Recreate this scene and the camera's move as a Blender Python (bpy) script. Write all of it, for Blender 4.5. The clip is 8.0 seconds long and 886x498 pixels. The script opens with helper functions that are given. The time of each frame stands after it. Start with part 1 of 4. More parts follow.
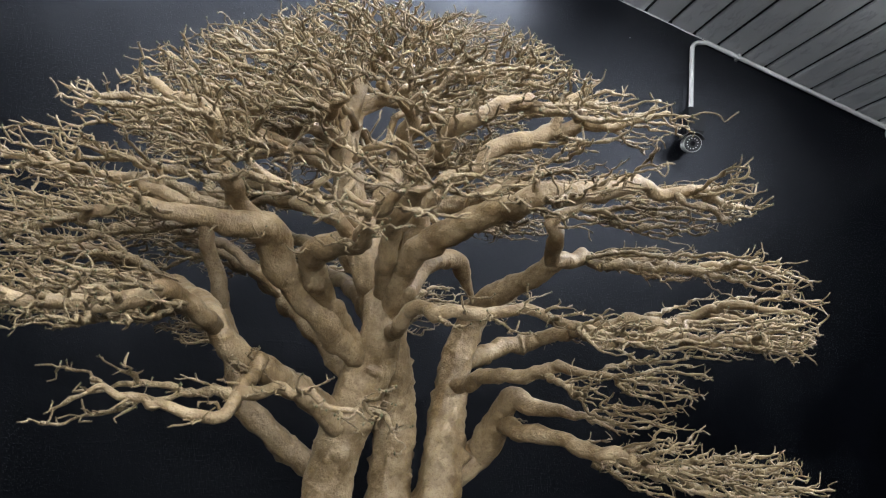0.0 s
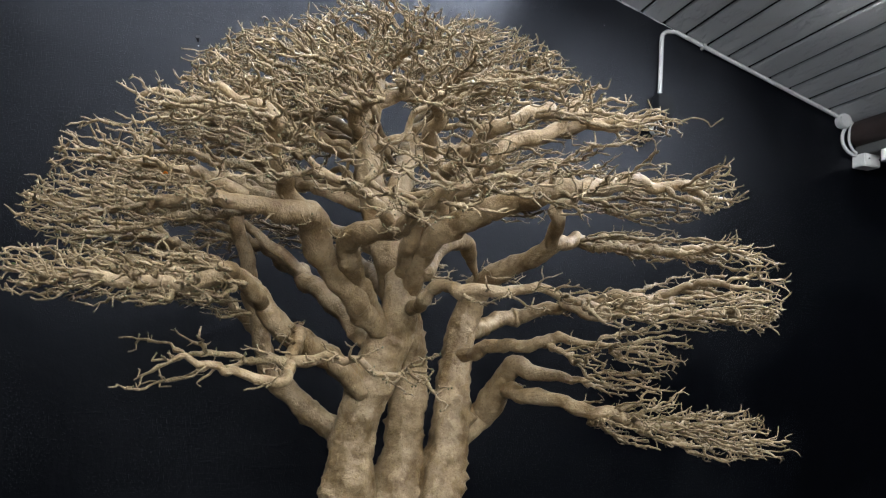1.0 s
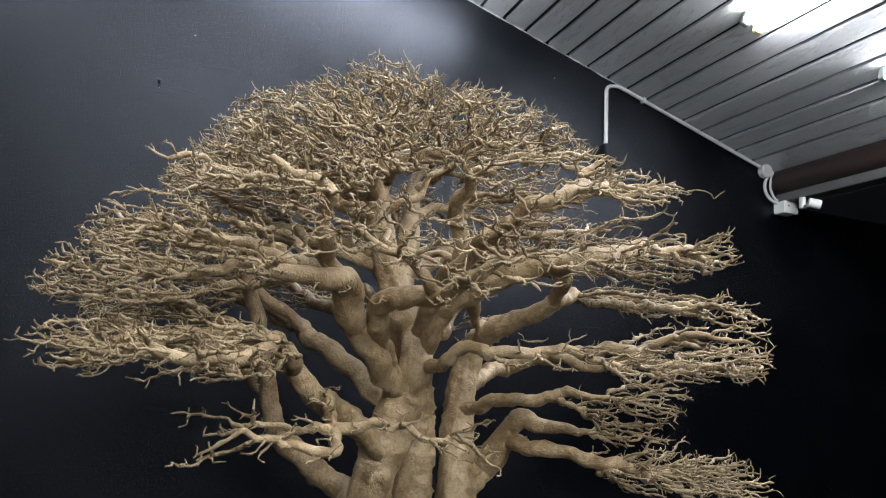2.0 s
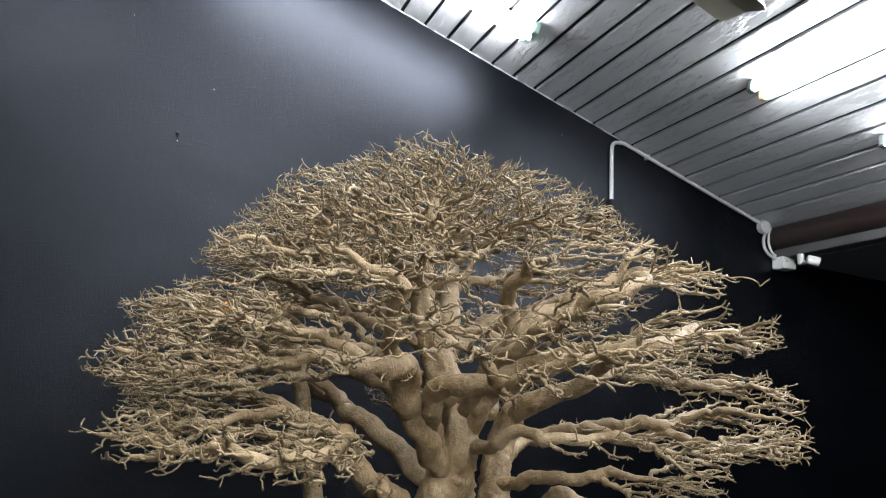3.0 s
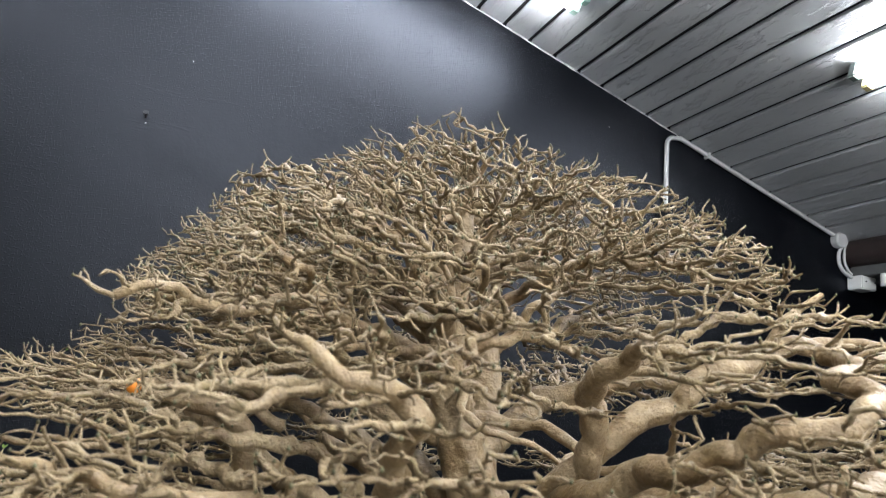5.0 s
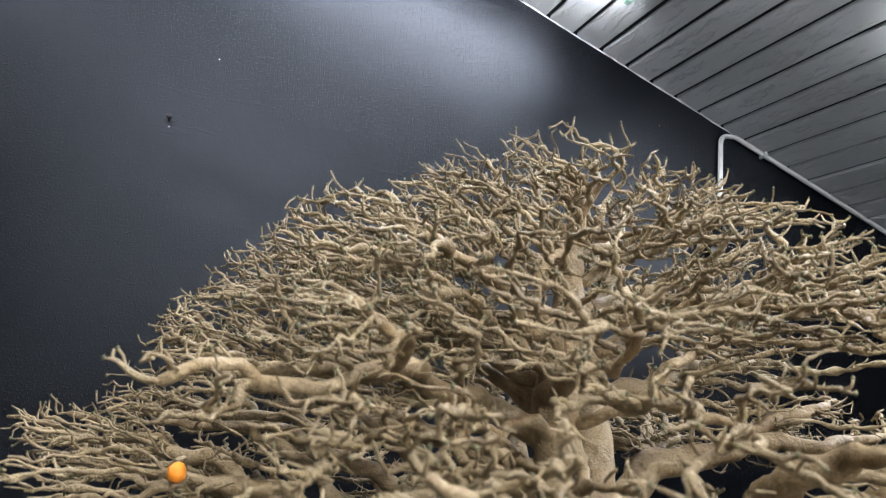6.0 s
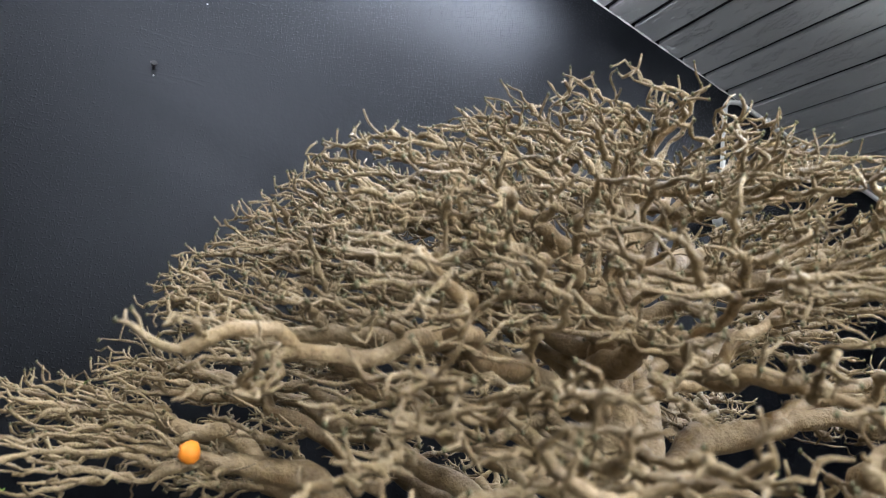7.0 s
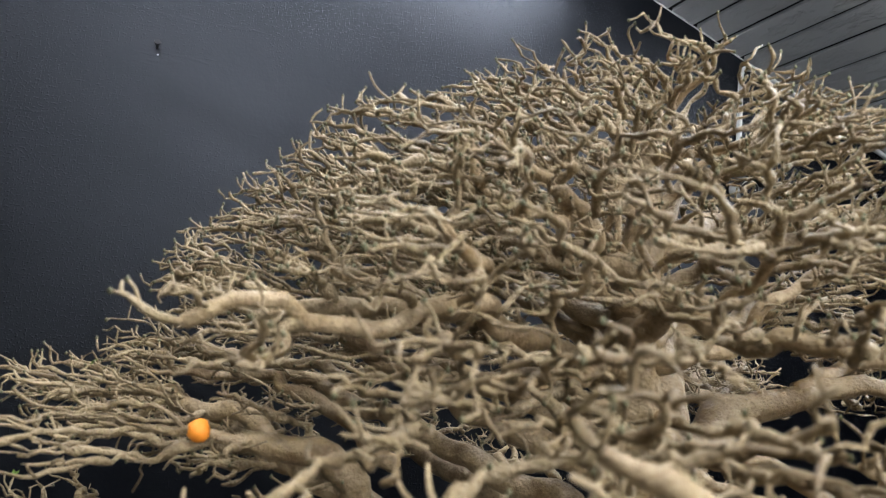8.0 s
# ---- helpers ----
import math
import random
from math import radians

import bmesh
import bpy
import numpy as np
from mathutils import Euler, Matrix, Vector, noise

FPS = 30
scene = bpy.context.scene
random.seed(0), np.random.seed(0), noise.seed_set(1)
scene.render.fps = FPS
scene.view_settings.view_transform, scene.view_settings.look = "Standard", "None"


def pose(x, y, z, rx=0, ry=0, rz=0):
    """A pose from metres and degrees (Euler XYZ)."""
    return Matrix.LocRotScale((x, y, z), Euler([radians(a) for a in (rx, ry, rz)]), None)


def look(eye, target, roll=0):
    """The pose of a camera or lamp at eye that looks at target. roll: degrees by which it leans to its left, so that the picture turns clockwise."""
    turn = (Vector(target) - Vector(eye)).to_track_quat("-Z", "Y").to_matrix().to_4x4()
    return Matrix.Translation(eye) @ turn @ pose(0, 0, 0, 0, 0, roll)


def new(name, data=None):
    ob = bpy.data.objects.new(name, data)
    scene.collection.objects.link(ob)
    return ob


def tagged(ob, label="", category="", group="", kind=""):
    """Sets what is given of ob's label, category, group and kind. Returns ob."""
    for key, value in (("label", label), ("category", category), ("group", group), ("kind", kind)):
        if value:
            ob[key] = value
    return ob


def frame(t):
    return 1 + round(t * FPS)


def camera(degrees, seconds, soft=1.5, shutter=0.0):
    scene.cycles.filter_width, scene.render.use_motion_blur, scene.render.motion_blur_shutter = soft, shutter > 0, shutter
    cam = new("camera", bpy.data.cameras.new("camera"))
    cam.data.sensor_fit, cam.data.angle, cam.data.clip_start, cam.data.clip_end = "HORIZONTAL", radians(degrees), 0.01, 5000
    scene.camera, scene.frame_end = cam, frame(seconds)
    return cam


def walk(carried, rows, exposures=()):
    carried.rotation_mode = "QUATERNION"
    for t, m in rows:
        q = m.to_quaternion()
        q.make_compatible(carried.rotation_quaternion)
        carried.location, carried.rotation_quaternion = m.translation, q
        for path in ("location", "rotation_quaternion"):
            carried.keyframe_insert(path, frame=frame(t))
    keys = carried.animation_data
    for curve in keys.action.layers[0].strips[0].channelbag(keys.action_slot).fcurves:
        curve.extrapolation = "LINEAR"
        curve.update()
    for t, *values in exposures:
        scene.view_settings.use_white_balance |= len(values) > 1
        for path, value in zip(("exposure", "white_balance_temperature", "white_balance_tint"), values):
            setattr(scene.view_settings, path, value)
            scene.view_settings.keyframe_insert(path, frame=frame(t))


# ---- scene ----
cam = camera(67.9, 8.0, 1.12)
cam.data.dof.use_dof, cam.data.dof.focus_distance, cam.data.dof.aperture_fstop = True, 1.3, 11.0
PATH = [
    (0, (-1.357, -2.255, 1.167), (-1.005, -0.311, 1.478), 4.5),
    (0.5, (-1.411, -2.309, 1.166), (-0.959, -0.382, 1.451), 4.6),
    (1, (-1.472, -2.348, 1.161), (-0.988, -0.422, 1.399), 4.3),
    (1.5, (-1.564, -2.348, 1.169), (-0.944, -0.465, 1.428), 3.4),
    (2, (-1.648, -2.336, 1.195), (-0.937, -0.499, 1.541), 3.2),
    (2.2, (-1.677, -2.318, 1.221), (-0.952, -0.493, 1.599), 3.5),
    (3.3, (-1.79, -2.312, 1.289), (-1.015, -0.526, 1.747), 4.2),
    (3.5, (-1.796, -2.294, 1.317), (-0.988, -0.521, 1.768), 4.5),
    (4, (-1.778, -2.196, 1.357), (-0.951, -0.43, 1.801), 4.9),
    (4.2, (-1.752, -2.142, 1.364), (-0.945, -0.367, 1.807), 4.2),
    (5.3, (-1.629, -1.875, 1.447), (-0.944, -0.041, 1.857), 6.5),
    (5.5, (-1.64, -1.849, 1.464), (-0.962, -0.011, 1.868), 6.7),
    (6, (-1.682, -1.767, 1.488), (-1.002, 0.071, 1.89), 5.6),
    (6.5, (-1.704, -1.709, 1.49), (-0.976, 0.112, 1.883), 5.3),
    (7, (-1.707, -1.677, 1.485), (-0.952, 0.148, 1.797), 6.1),
    (7.5, (-1.708, -1.659, 1.483), (-0.949, 0.167, 1.779), 5.6),
    (8, (-1.698, -1.656, 1.479), (-0.968, 0.189, 1.727), 5.0),
]
walk(cam, [(t, look(e, g, r)) for t, e, g, r in PATH],
     [(0.0, -0.25), (2.2, -0.2), (4.0, -0.16), (6.0, -0.2), (8.0, -0.26)])

# ---- light and exposure ----
scene.view_settings.exposure = 0.0
SLOPE = radians(16)
CEIL_Z = 2.5
world = bpy.data.worlds.new("night")
world.use_nodes = True
world.node_tree.nodes["Background"].inputs["Color"].default_value = (0.004, 0.005, 0.008, 1)
world.node_tree.nodes["Background"].inputs["Strength"].default_value = 1.0
scene.world = world
TUBE_POWER = 144.0


# ---- helpers of this scene ----
def part(name, bm, material, parent=None, label="", smooth=True):
    me = bpy.data.meshes.new(name)
    bm.normal_update()
    bm.to_mesh(me)
    bm.free()
    me.materials.append(material)
    if smooth:
        me.polygons.foreach_set("use_smooth", [True] * len(me.polygons))
        me.set_sharp_from_angle(angle=radians(32))
    ob = new(name, me)
    if parent is not None:
        ob.parent = parent
    if label:
        ob["label"] = label
    return ob


def empty(name, at=(0, 0, 0)):
    ob = new(name)
    ob.location = at
    return ob


def box(bm, lo, hi, bevel=0.0, m=None):
    r = bmesh.ops.create_cube(bm, size=1.0)
    vs = r["verts"]
    for v in vs:
        v.co = Vector([lo[i] + (v.co[i] + 0.5) * (hi[i] - lo[i]) for i in range(3)])
    if bevel:
        es = list({e for v in vs for e in v.link_edges})
        out = bmesh.ops.bevel(bm, geom=es, offset=bevel, segments=2, affect="EDGES")
        vs = list({v for f in out["faces"] for v in f.verts} | {v for v in vs if v.is_valid})
    if m is not None:
        bmesh.ops.transform(bm, matrix=m, verts=vs)
    return vs


def tube(bm, pts, radii, sides=10, caps=True, shape=None):
    """A tube along points; shape(i, angle) may scale the radius."""
    pts = [Vector(p) for p in pts]
    n = len(pts)
    up = Vector((0, 0, 1))
    rings = []
    ref = None
    for i, p in enumerate(pts):
        d = (pts[min(i + 1, n - 1)] - pts[max(i - 1, 0)]).normalized()
        if ref is None:
            ref = d.orthogonal().normalized()
        ref = (ref - d * ref.dot(d))
        if ref.length < 1e-5:
            ref = d.orthogonal()
        ref.normalize()
        side = d.cross(ref)
        ring = []
        for k in range(sides):
            a = 2 * math.pi * k / sides
            r = radii[i] * (shape(i, a) if shape else 1.0)
            ring.append(bm.verts.new(p + (ref * math.cos(a) + side * math.sin(a)) * r))
        rings.append(ring)
    for a, b in zip(rings, rings[1:]):
        for k in range(sides):
            bm.faces.new((a[k], a[(k + 1) % sides], b[(k + 1) % sides], b[k]))
    if caps:
        bm.faces.new(rings[0][::-1])
        bm.faces.new(rings[-1])
    return rings


def cyl(bm, a, b, r, sides=20, r2=None):
    tube(bm, [a, b], [r, r if r2 is None else r2], sides)


def spline(pts, step):
    """Catmull-Rom through rows of (x, y, z, r, ...), resampled at about this step."""
    P = np.array(pts, float)
    P = np.vstack([2 * P[0] - P[1], P, 2 * P[-1] - P[-2]])
    out = []
    for i in range(1, len(P) - 2):
        n = max(1, int(np.linalg.norm(P[i + 1, :3] - P[i, :3]) / step))
        for k in range(n):
            u = k / n
            out.append(0.5 * (2 * P[i] + (P[i + 1] - P[i - 1]) * u + (2 * P[i - 1] - 5 * P[i] + 4 * P[i + 1] - P[i + 2]) * u * u
                              + (3 * P[i] - P[i - 1] - 3 * P[i + 1] + P[i + 2]) * u ** 3))
    out.append(P[-2])
    return np.array(out)


# ---- materials ----
def material(name, color=(0.5, 0.5, 0.5), rough=0.5, metal=0.0, emit=None, strength=0.0):
    m = bpy.data.materials.new(name)
    m.use_nodes = True
    b = m.node_tree.nodes["Principled BSDF"]
    b.inputs["Base Color"].default_value = (*color, 1)
    b.inputs["Roughness"].default_value = rough
    b.inputs["Metallic"].default_value = metal
    if emit:
        b.inputs["Emission Color"].default_value = (*emit, 1)
        b.inputs["Emission Strength"].default_value = strength
    return m


def node(m, kind, **inputs):
    n = m.node_tree.nodes.new(kind)
    for k, v in inputs.items():
        n.inputs[k.replace("_", " ")].default_value = v
    return n


def noise_node(m, scale, detail=4.0, rough=0.55, coords=None):
    n = node(m, "ShaderNodeTexNoise", Scale=scale, Detail=detail, Roughness=rough)
    if coords is not None:
        m.node_tree.links.new(coords, n.inputs["Vector"])
    return n.outputs["Fac"]


def ramp(m, fac, stops):
    n = m.node_tree.nodes.new("ShaderNodeValToRGB")
    e = n.color_ramp.elements
    while len(e) < len(stops):
        e.new(0.5)
    for s, (pos, col) in zip(e, stops):
        s.position = pos
        s.color = (*col, 1) if len(col) == 3 else col
    m.node_tree.links.new(fac, n.inputs["Fac"])
    return n.outputs["Color"]


def mix(m, fac, a, b, mode="MIX"):
    n = m.node_tree.nodes.new("ShaderNodeMix")
    n.data_type, n.blend_type = "RGBA", mode
    for sock, v in ((n.inputs[0], fac), (n.inputs[6], a), (n.inputs[7], b)):
        if isinstance(v, (int, float)):
            sock.default_value = v
        elif isinstance(v, tuple):
            sock.default_value = (*v, 1)
        else:
            m.node_tree.links.new(v, sock)
    return n.outputs[2]


def bump(m, fac, strength, distance, onto=None):
    n = node(m, "ShaderNodeBump", Strength=strength, Distance=distance)
    m.node_tree.links.new(fac, n.inputs["Height"])
    if onto is not None:
        m.node_tree.links.new(onto, n.inputs["Normal"])
    return n.outputs["Normal"]


def feed(m, **outs):
    b = m.node_tree.nodes["Principled BSDF"]
    for k, v in outs.items():
        m.node_tree.links.new(v, b.inputs[k.replace("_", " ")])


def position(m):
    return m.node_tree.nodes.new("ShaderNodeNewGeometry").outputs["Position"]


def wall_paint():
    m = material("black_wall_paint", (0.02, 0.022, 0.028), 0.38)
    p = position(m)
    big = noise_node(m, 2.2, 5, 0.6, p)
    fine = noise_node(m, 130, 3, 0.6, p)
    lumps = noise_node(m, 190, 2, 0.5, p)
    stretch = node(m, "ShaderNodeVectorMath")
    stretch.operation = "MULTIPLY"
    stretch.inputs[1].default_value = (1.3, 1.0, 11.0)
    m.node_tree.links.new(p, stretch.inputs[0])
    trowel = ramp(m, noise_node(m, 2.4, 3, 0.6, stretch.outputs["Vector"]), [(0.65, (0, 0, 0)), (0.69, (1, 1, 1)), (0.76, (0.4,) * 3)])
    patch = ramp(m, noise_node(m, 1.6, 3, 0.5, p), [(0.42, (0, 0, 0)), (0.56, (1, 1, 1))])
    col = mix(m, big, (0.0008, 0.001, 0.0015), (0.0018, 0.0021, 0.003))
    rough = ramp(m, big, [(0.3, (0.43,) * 3), (0.7, (0.5,) * 3)])
    dots = ramp(m, lumps, [(0.57, (0, 0, 0)), (0.68, (1, 1, 1))])
    height = mix(m, patch, mix(m, 0.75, fine, (0.5, 0.5, 0.5)), dots)
    normal = bump(m, height, 0.5, 0.003, bump(m, trowel, 0.1, 0.004, bump(m, big, 0.25, 0.02)))
    nodes, links = m.node_tree.nodes, m.node_tree.links
    nodes.remove(nodes["Principled BSDF"])
    flat = nodes.new("ShaderNodeBsdfDiffuse")
    sheen = nodes.new("ShaderNodeBsdfGlossy")
    sheen.distribution = "BECKMANN"
    sheen.inputs["Color"].default_value = (0.8, 0.855, 1.0, 1)
    edge = node(m, "ShaderNodeFresnel", IOR=1.30)
    both = nodes.new("ShaderNodeMixShader")
    for src, dst in ((col, flat.inputs["Color"]), (rough, sheen.inputs["Roughness"]), (normal, flat.inputs["Normal"]), (normal, sheen.inputs["Normal"]),
                     (normal, edge.inputs["Normal"]), (edge.outputs["Fac"], both.inputs["Fac"]), (flat.outputs["BSDF"], both.inputs[1]),
                     (sheen.outputs["BSDF"], both.inputs[2]), (both.outputs["Shader"], nodes["Material Output"].inputs["Surface"])):
        links.new(src, dst)
    return m


def ceiling_paint():
    m = material("grey_gloss_paint", (0.3, 0.3, 0.3), 0.34)
    p = position(m)
    big = noise_node(m, 3.0, 4, 0.6, p)
    fine = noise_node(m, 60, 4, 0.6, p)
    long = node(m, "ShaderNodeVectorMath")
    long.operation = "MULTIPLY"
    m.node_tree.links.new(p, long.inputs[0])
    long.inputs[1].default_value = (1.0, 0.3, 1.0)
    wrinkle = noise_node(m, 30, 5, 0.7, long.outputs["Vector"])
    blister = ramp(m, wrinkle, [(0.52, (0, 0, 0)), (0.62, (1, 1, 1))])
    col = mix(m, big, (0.395, 0.403, 0.415), (0.50, 0.51, 0.522))
    feed(m, Base_Color=col, Roughness=ramp(m, big, [(0.3, (0.28,) * 3), (0.75, (0.42,) * 3)]),
         Normal=bump(m, blister, 0.9, 0.005, bump(m, fine, 0.35, 0.002)))
    return m


def bark(name, dark, pale, lichen, relief=1.0):
    m = material(name, pale, 0.62)
    p = position(m)
    big = noise_node(m, 22, 6, 0.65, p)
    mid = noise_node(m, 75, 5, 0.65, p)
    fine = noise_node(m, 340, 4, 0.6, p)
    pits = node(m, "ShaderNodeTexVoronoi", Scale=150.0)
    m.node_tree.links.new(p, pits.inputs["Vector"])
    pit = ramp(m, pits.outputs["Distance"], [(0.12, (1, 1, 1)), (0.26, (0, 0, 0))])
    col = mix(m, ramp(m, big, [(0.38, (0, 0, 0)), (0.6, (1, 1, 1))]), dark, pale)
    col = mix(m, ramp(m, mid, [(0.5, (0, 0, 0)), (0.7, (0.8,) * 3)]), col, lichen)
    col = mix(m, ramp(m, noise_node(m, 45, 3, 0.5, p), [(0.58, (0, 0, 0)), (0.7, (0.7,) * 3)]), col, tuple(min(1.0, c * 1.25) for c in pale))
    col = mix(m, ramp(m, fine, [(0.3, (0.5,) * 3), (0.5, (0, 0, 0))]), col, dark)
    col = mix(m, mix(m, 0.45, (0, 0, 0), pit), col, tuple(c * 0.55 for c in dark))
    feed(m, Base_Color=col, Roughness=ramp(m, mid, [(0.3, (0.37,) * 3), (0.7, (0.54,) * 3)]),
         Normal=bump(m, mid, 0.6, 0.007, bump(m, noise_node(m, 170, 3, 0.6, p), min(1.0, 0.42 * relief), 0.003 * relief, bump(m, fine, 0.3, 0.0012))))
    return m


def plain(name, color, rough, vary=0.15, scale=40.0, relief=0.1):
    m = material(name, color, rough)
    p = position(m)
    f = noise_node(m, scale, 4, 0.6, p)
    col = mix(m, f, tuple(c * (1 - vary) for c in color), tuple(min(1, c * (1 + vary)) for c in color))
    feed(m, Base_Color=col, Normal=bump(m, f, relief, 0.002))
    return m


WALL = wall_paint()
CEIL = ceiling_paint()
GAP = plain("dark_gap", (0.01, 0.01, 0.011), 0.9)
BARK = bark("trunk_bark", (0.142, 0.087, 0.036), (0.340, 0.252, 0.147), (0.245, 0.170, 0.072))
TWIG = bark("twig_bark", (0.118, 0.076, 0.034), (0.312, 0.235, 0.135), (0.215, 0.162, 0.068), 1.7)
BUD = plain("bud_scales", (0.085, 0.082, 0.036), 0.7)
LEAF = plain("young_leaf", (0.12, 0.2, 0.03), 0.5)
PASTE = plain("orange_wound_paste", (0.85, 0.27, 0.02), 0.6)
PVC = plain("white_pvc", (0.420, 0.424, 0.420), 0.42)
CAULK = plain("white_filler", (0.462, 0.462, 0.470), 0.6)
BROWN = plain("dark_brown_paint", (0.030, 0.018, 0.016), 0.45, 0.25, 12)
GREYPAINT = plain("grey_beam_paint", (0.046, 0.047, 0.046), 0.5)
SHADE_CEIL = plain("ceiling_shade_paint", (0.06, 0.06, 0.065), 0.6)
WHITE = plain("white_plastic", (0.504, 0.504, 0.487), 0.35, 0.06)
BLACK = plain("black_plastic", (0.015, 0.015, 0.017), 0.4)
DARKBOX = plain("dark_grey_plastic", (0.009, 0.01, 0.012), 0.6)
HOLDER = plain("grey_lampholder", (0.14, 0.17, 0.16), 0.4)
GREEN = plain("green_lampholder", (0.26, 0.4, 0.33), 0.4)
YELLOW = plain("yellow_lampholder", (0.42, 0.36, 0.18), 0.4)
CREAM = plain("cream_fan_paint", (0.554, 0.563, 0.487), 0.4, 0.08)
for dark in (BLACK, DARKBOX):
    dark.node_tree.nodes["Principled BSDF"].inputs["Specular IOR Level"].default_value = 0.12
STEEL = material("steel", (0.4, 0.4, 0.4), 0.35, 1.0)
GLASS_DARK = material("dark_lens_glass", (0.01, 0.01, 0.012), 0.08)
LED = plain("infrared_led", (0.5, 0.5, 0.48), 0.2)
PALE = plain("grey_wall_paint", (0.022, 0.022, 0.022), 0.6, 0.06, 6)
FLOORM = plain("dark_floor", (0.014, 0.014, 0.014), 0.5, 0.2, 8)
LAMP = material("tube_glow", (0.9, 0.9, 0.9), 0.4, 0, (0.94, 0.98, 1.03), TUBE_POWER)
# weaker glow for the two right-hand battens, dimmed to balance that side
DIM_LAMP = material("dim_tube_glow", (0.9, 0.9, 0.9), 0.4, 0, (0.94, 0.98, 1.03), 0.8 * TUBE_POWER)

# ---- the room ----
TAN = math.tan(SLOPE)
UDIR = Vector((math.cos(SLOPE), 0, -math.sin(SLOPE)))
NDIR = Vector((math.sin(SLOPE), 0, math.cos(SLOPE)))
ROOF = Matrix.Translation((0, 0, CEIL_Z)) @ Matrix((
    (UDIR.x, 0, NDIR.x, 0), (0, 1, 0, 0), (UDIR.z, 0, NDIR.z, 0), (0, 0, 0, 1)))
X0, X1, Y0, BEAM_X = -3.3, 3.0, -3.5, 0.955


def setting(name, bm, mat, label, category, smooth=False):
    return tagged(part(name, bm, mat, None, "", smooth), label, category, kind="structure")


def make_room():
    # gable wall: its top follows the slope, then a lower part beyond the beam
    bm = bmesh.new()
    prof = [(X0 - 0.15, 0), (X1, 0), (X1, 2.06), (BEAM_X + 0.12, 2.06), (BEAM_X + 0.12, CEIL_Z - TAN * (BEAM_X + 0.12) + 0.03),
            (X0 - 0.15, CEIL_Z - TAN * (X0 - 0.15) + 0.03)]
    f = bm.faces.new([bm.verts.new((x, 0, z)) for x, z in prof])
    r = bmesh.ops.extrude_face_region(bm, geom=[f])
    bmesh.ops.translate(bm, verts=[v for v in r["geom"] if isinstance(v, bmesh.types.BMVert)], vec=(0, 0.15, 0))
    bmesh.ops.recalc_face_normals(bm, faces=bm.faces)
    setting("wall_north", bm, WALL, "black painted plaster wall with a satin sheen", "wall")
    top = CEIL_Z - TAN * X0 + 0.03
    for name, lo, hi in (("wall_west", (X0 - 0.15, Y0, 0), (X0, -0.001, top)),
                         ("wall_south", (X0 - 0.15, Y0 - 0.15, 0), (X1 + 0.15, Y0, top + 0.05)),
                         ("wall_east", (X1, Y0, 0), (X1 + 0.15, 0.15, 2.06))):
        bm = bmesh.new()
        box(bm, lo, hi)
        if name == "wall_east":
            setting(name, bm, WALL, "plain black painted wall closing the room", "wall")
        else:
            setting(name, bm, PALE, "plain grey painted wall closing the room", "wall")
    bm = bmesh.new()
    box(bm, (X0 - 0.15, Y0 - 0.15, -0.1), (X1 + 0.15, 0.15, 0))
    setting("floor", bm, FLOORM, "plain grey concrete floor", "floor")
    # boarded ceiling: one mesh of boards with open joints
    bm = bmesh.new()
    rnd = random.Random(4)
    for i in range(-31, 9):
        u0, u1 = 0.11 * i + 0.007, 0.11 * (i + 1) - 0.007
        if i == 8:
            u1 = BEAM_X / math.cos(SLOPE) + 0.03
        if u1 <= u0:
            continue
        dz = rnd.uniform(-0.0012, 0.0012)
        box(bm, (u0 + rnd.uniform(0, 0.0015), Y0, dz), (u1 - rnd.uniform(0, 0.0015), -0.002, 0.014 + dz), 0.0022, ROOF)
    # lifted flakes of paint, mostly along the board edges
    for k in range(420):
        i = rnd.randint(-16, 8)
        u = 0.11 * i + rnd.choice((0.0135, 0.0135, 0.0965, rnd.uniform(0.015, 0.095)))
        y, ln, wd, h = rnd.uniform(-1.9, -0.03), rnd.uniform(0.006, 0.03), rnd.uniform(0.002, 0.006), rnd.uniform(0.001, 0.003)
        n = 6
        low = [bm.verts.new(ROOF @ Vector((u + wd * math.cos(a) * rnd.uniform(0.6, 1.2), y + ln * math.sin(a) * rnd.uniform(0.6, 1.2), -0.0006)))
               for a in (2 * math.pi * j / n for j in range(n))]
        tip = bm.verts.new(ROOF @ Vector((u + wd * rnd.uniform(-0.7, 0.7), y + ln * rnd.uniform(-0.4, 0.4), -h - 0.0006)))
        for j in range(n):
            bm.faces.new((low[(j + 1) % n], low[j], tip))
    setting("ceiling", bm, CEIL, "sloping boarded ceiling in grey gloss paint with dark open joints", "ceiling")
    bm = bmesh.new()
    box(bm, (-3.6, Y0 - 0.1, 0.0165), (BEAM_X / math.cos(SLOPE) + 0.1, 0.1, 0.05), 0, ROOF)
    setting("ceiling_backing", bm, GAP, "dark roof lining above the ceiling boards", "ceiling")
    # low slab added beyond the beam to block the tubes and darken that end
    bm = bmesh.new()
    box(bm, (BEAM_X + 0.125, Y0, 2.062), (X1, 0, 2.12))
    setting("ceiling_shade", bm, SHADE_CEIL, "low dark ceiling beyond the beam", "ceiling")
    # filler bead between wall and ceiling
    bm = bmesh.new()
    pts, rad = [], []
    for k in range(120):
        u = -3.3 + k * 0.0283
        p = ROOF @ Vector((u, -0.0015, -0.001))
        pts.append(p + Vector((0, 0, rnd.uniform(-0.0012, 0.0008))))
        rad.append(rnd.uniform(0.0013, 0.003))
    tube(bm, pts, rad, 6)
    setting("trim", bm, CAULK, "uneven white filler bead where wall meets ceiling", "trim", True)


make_room()


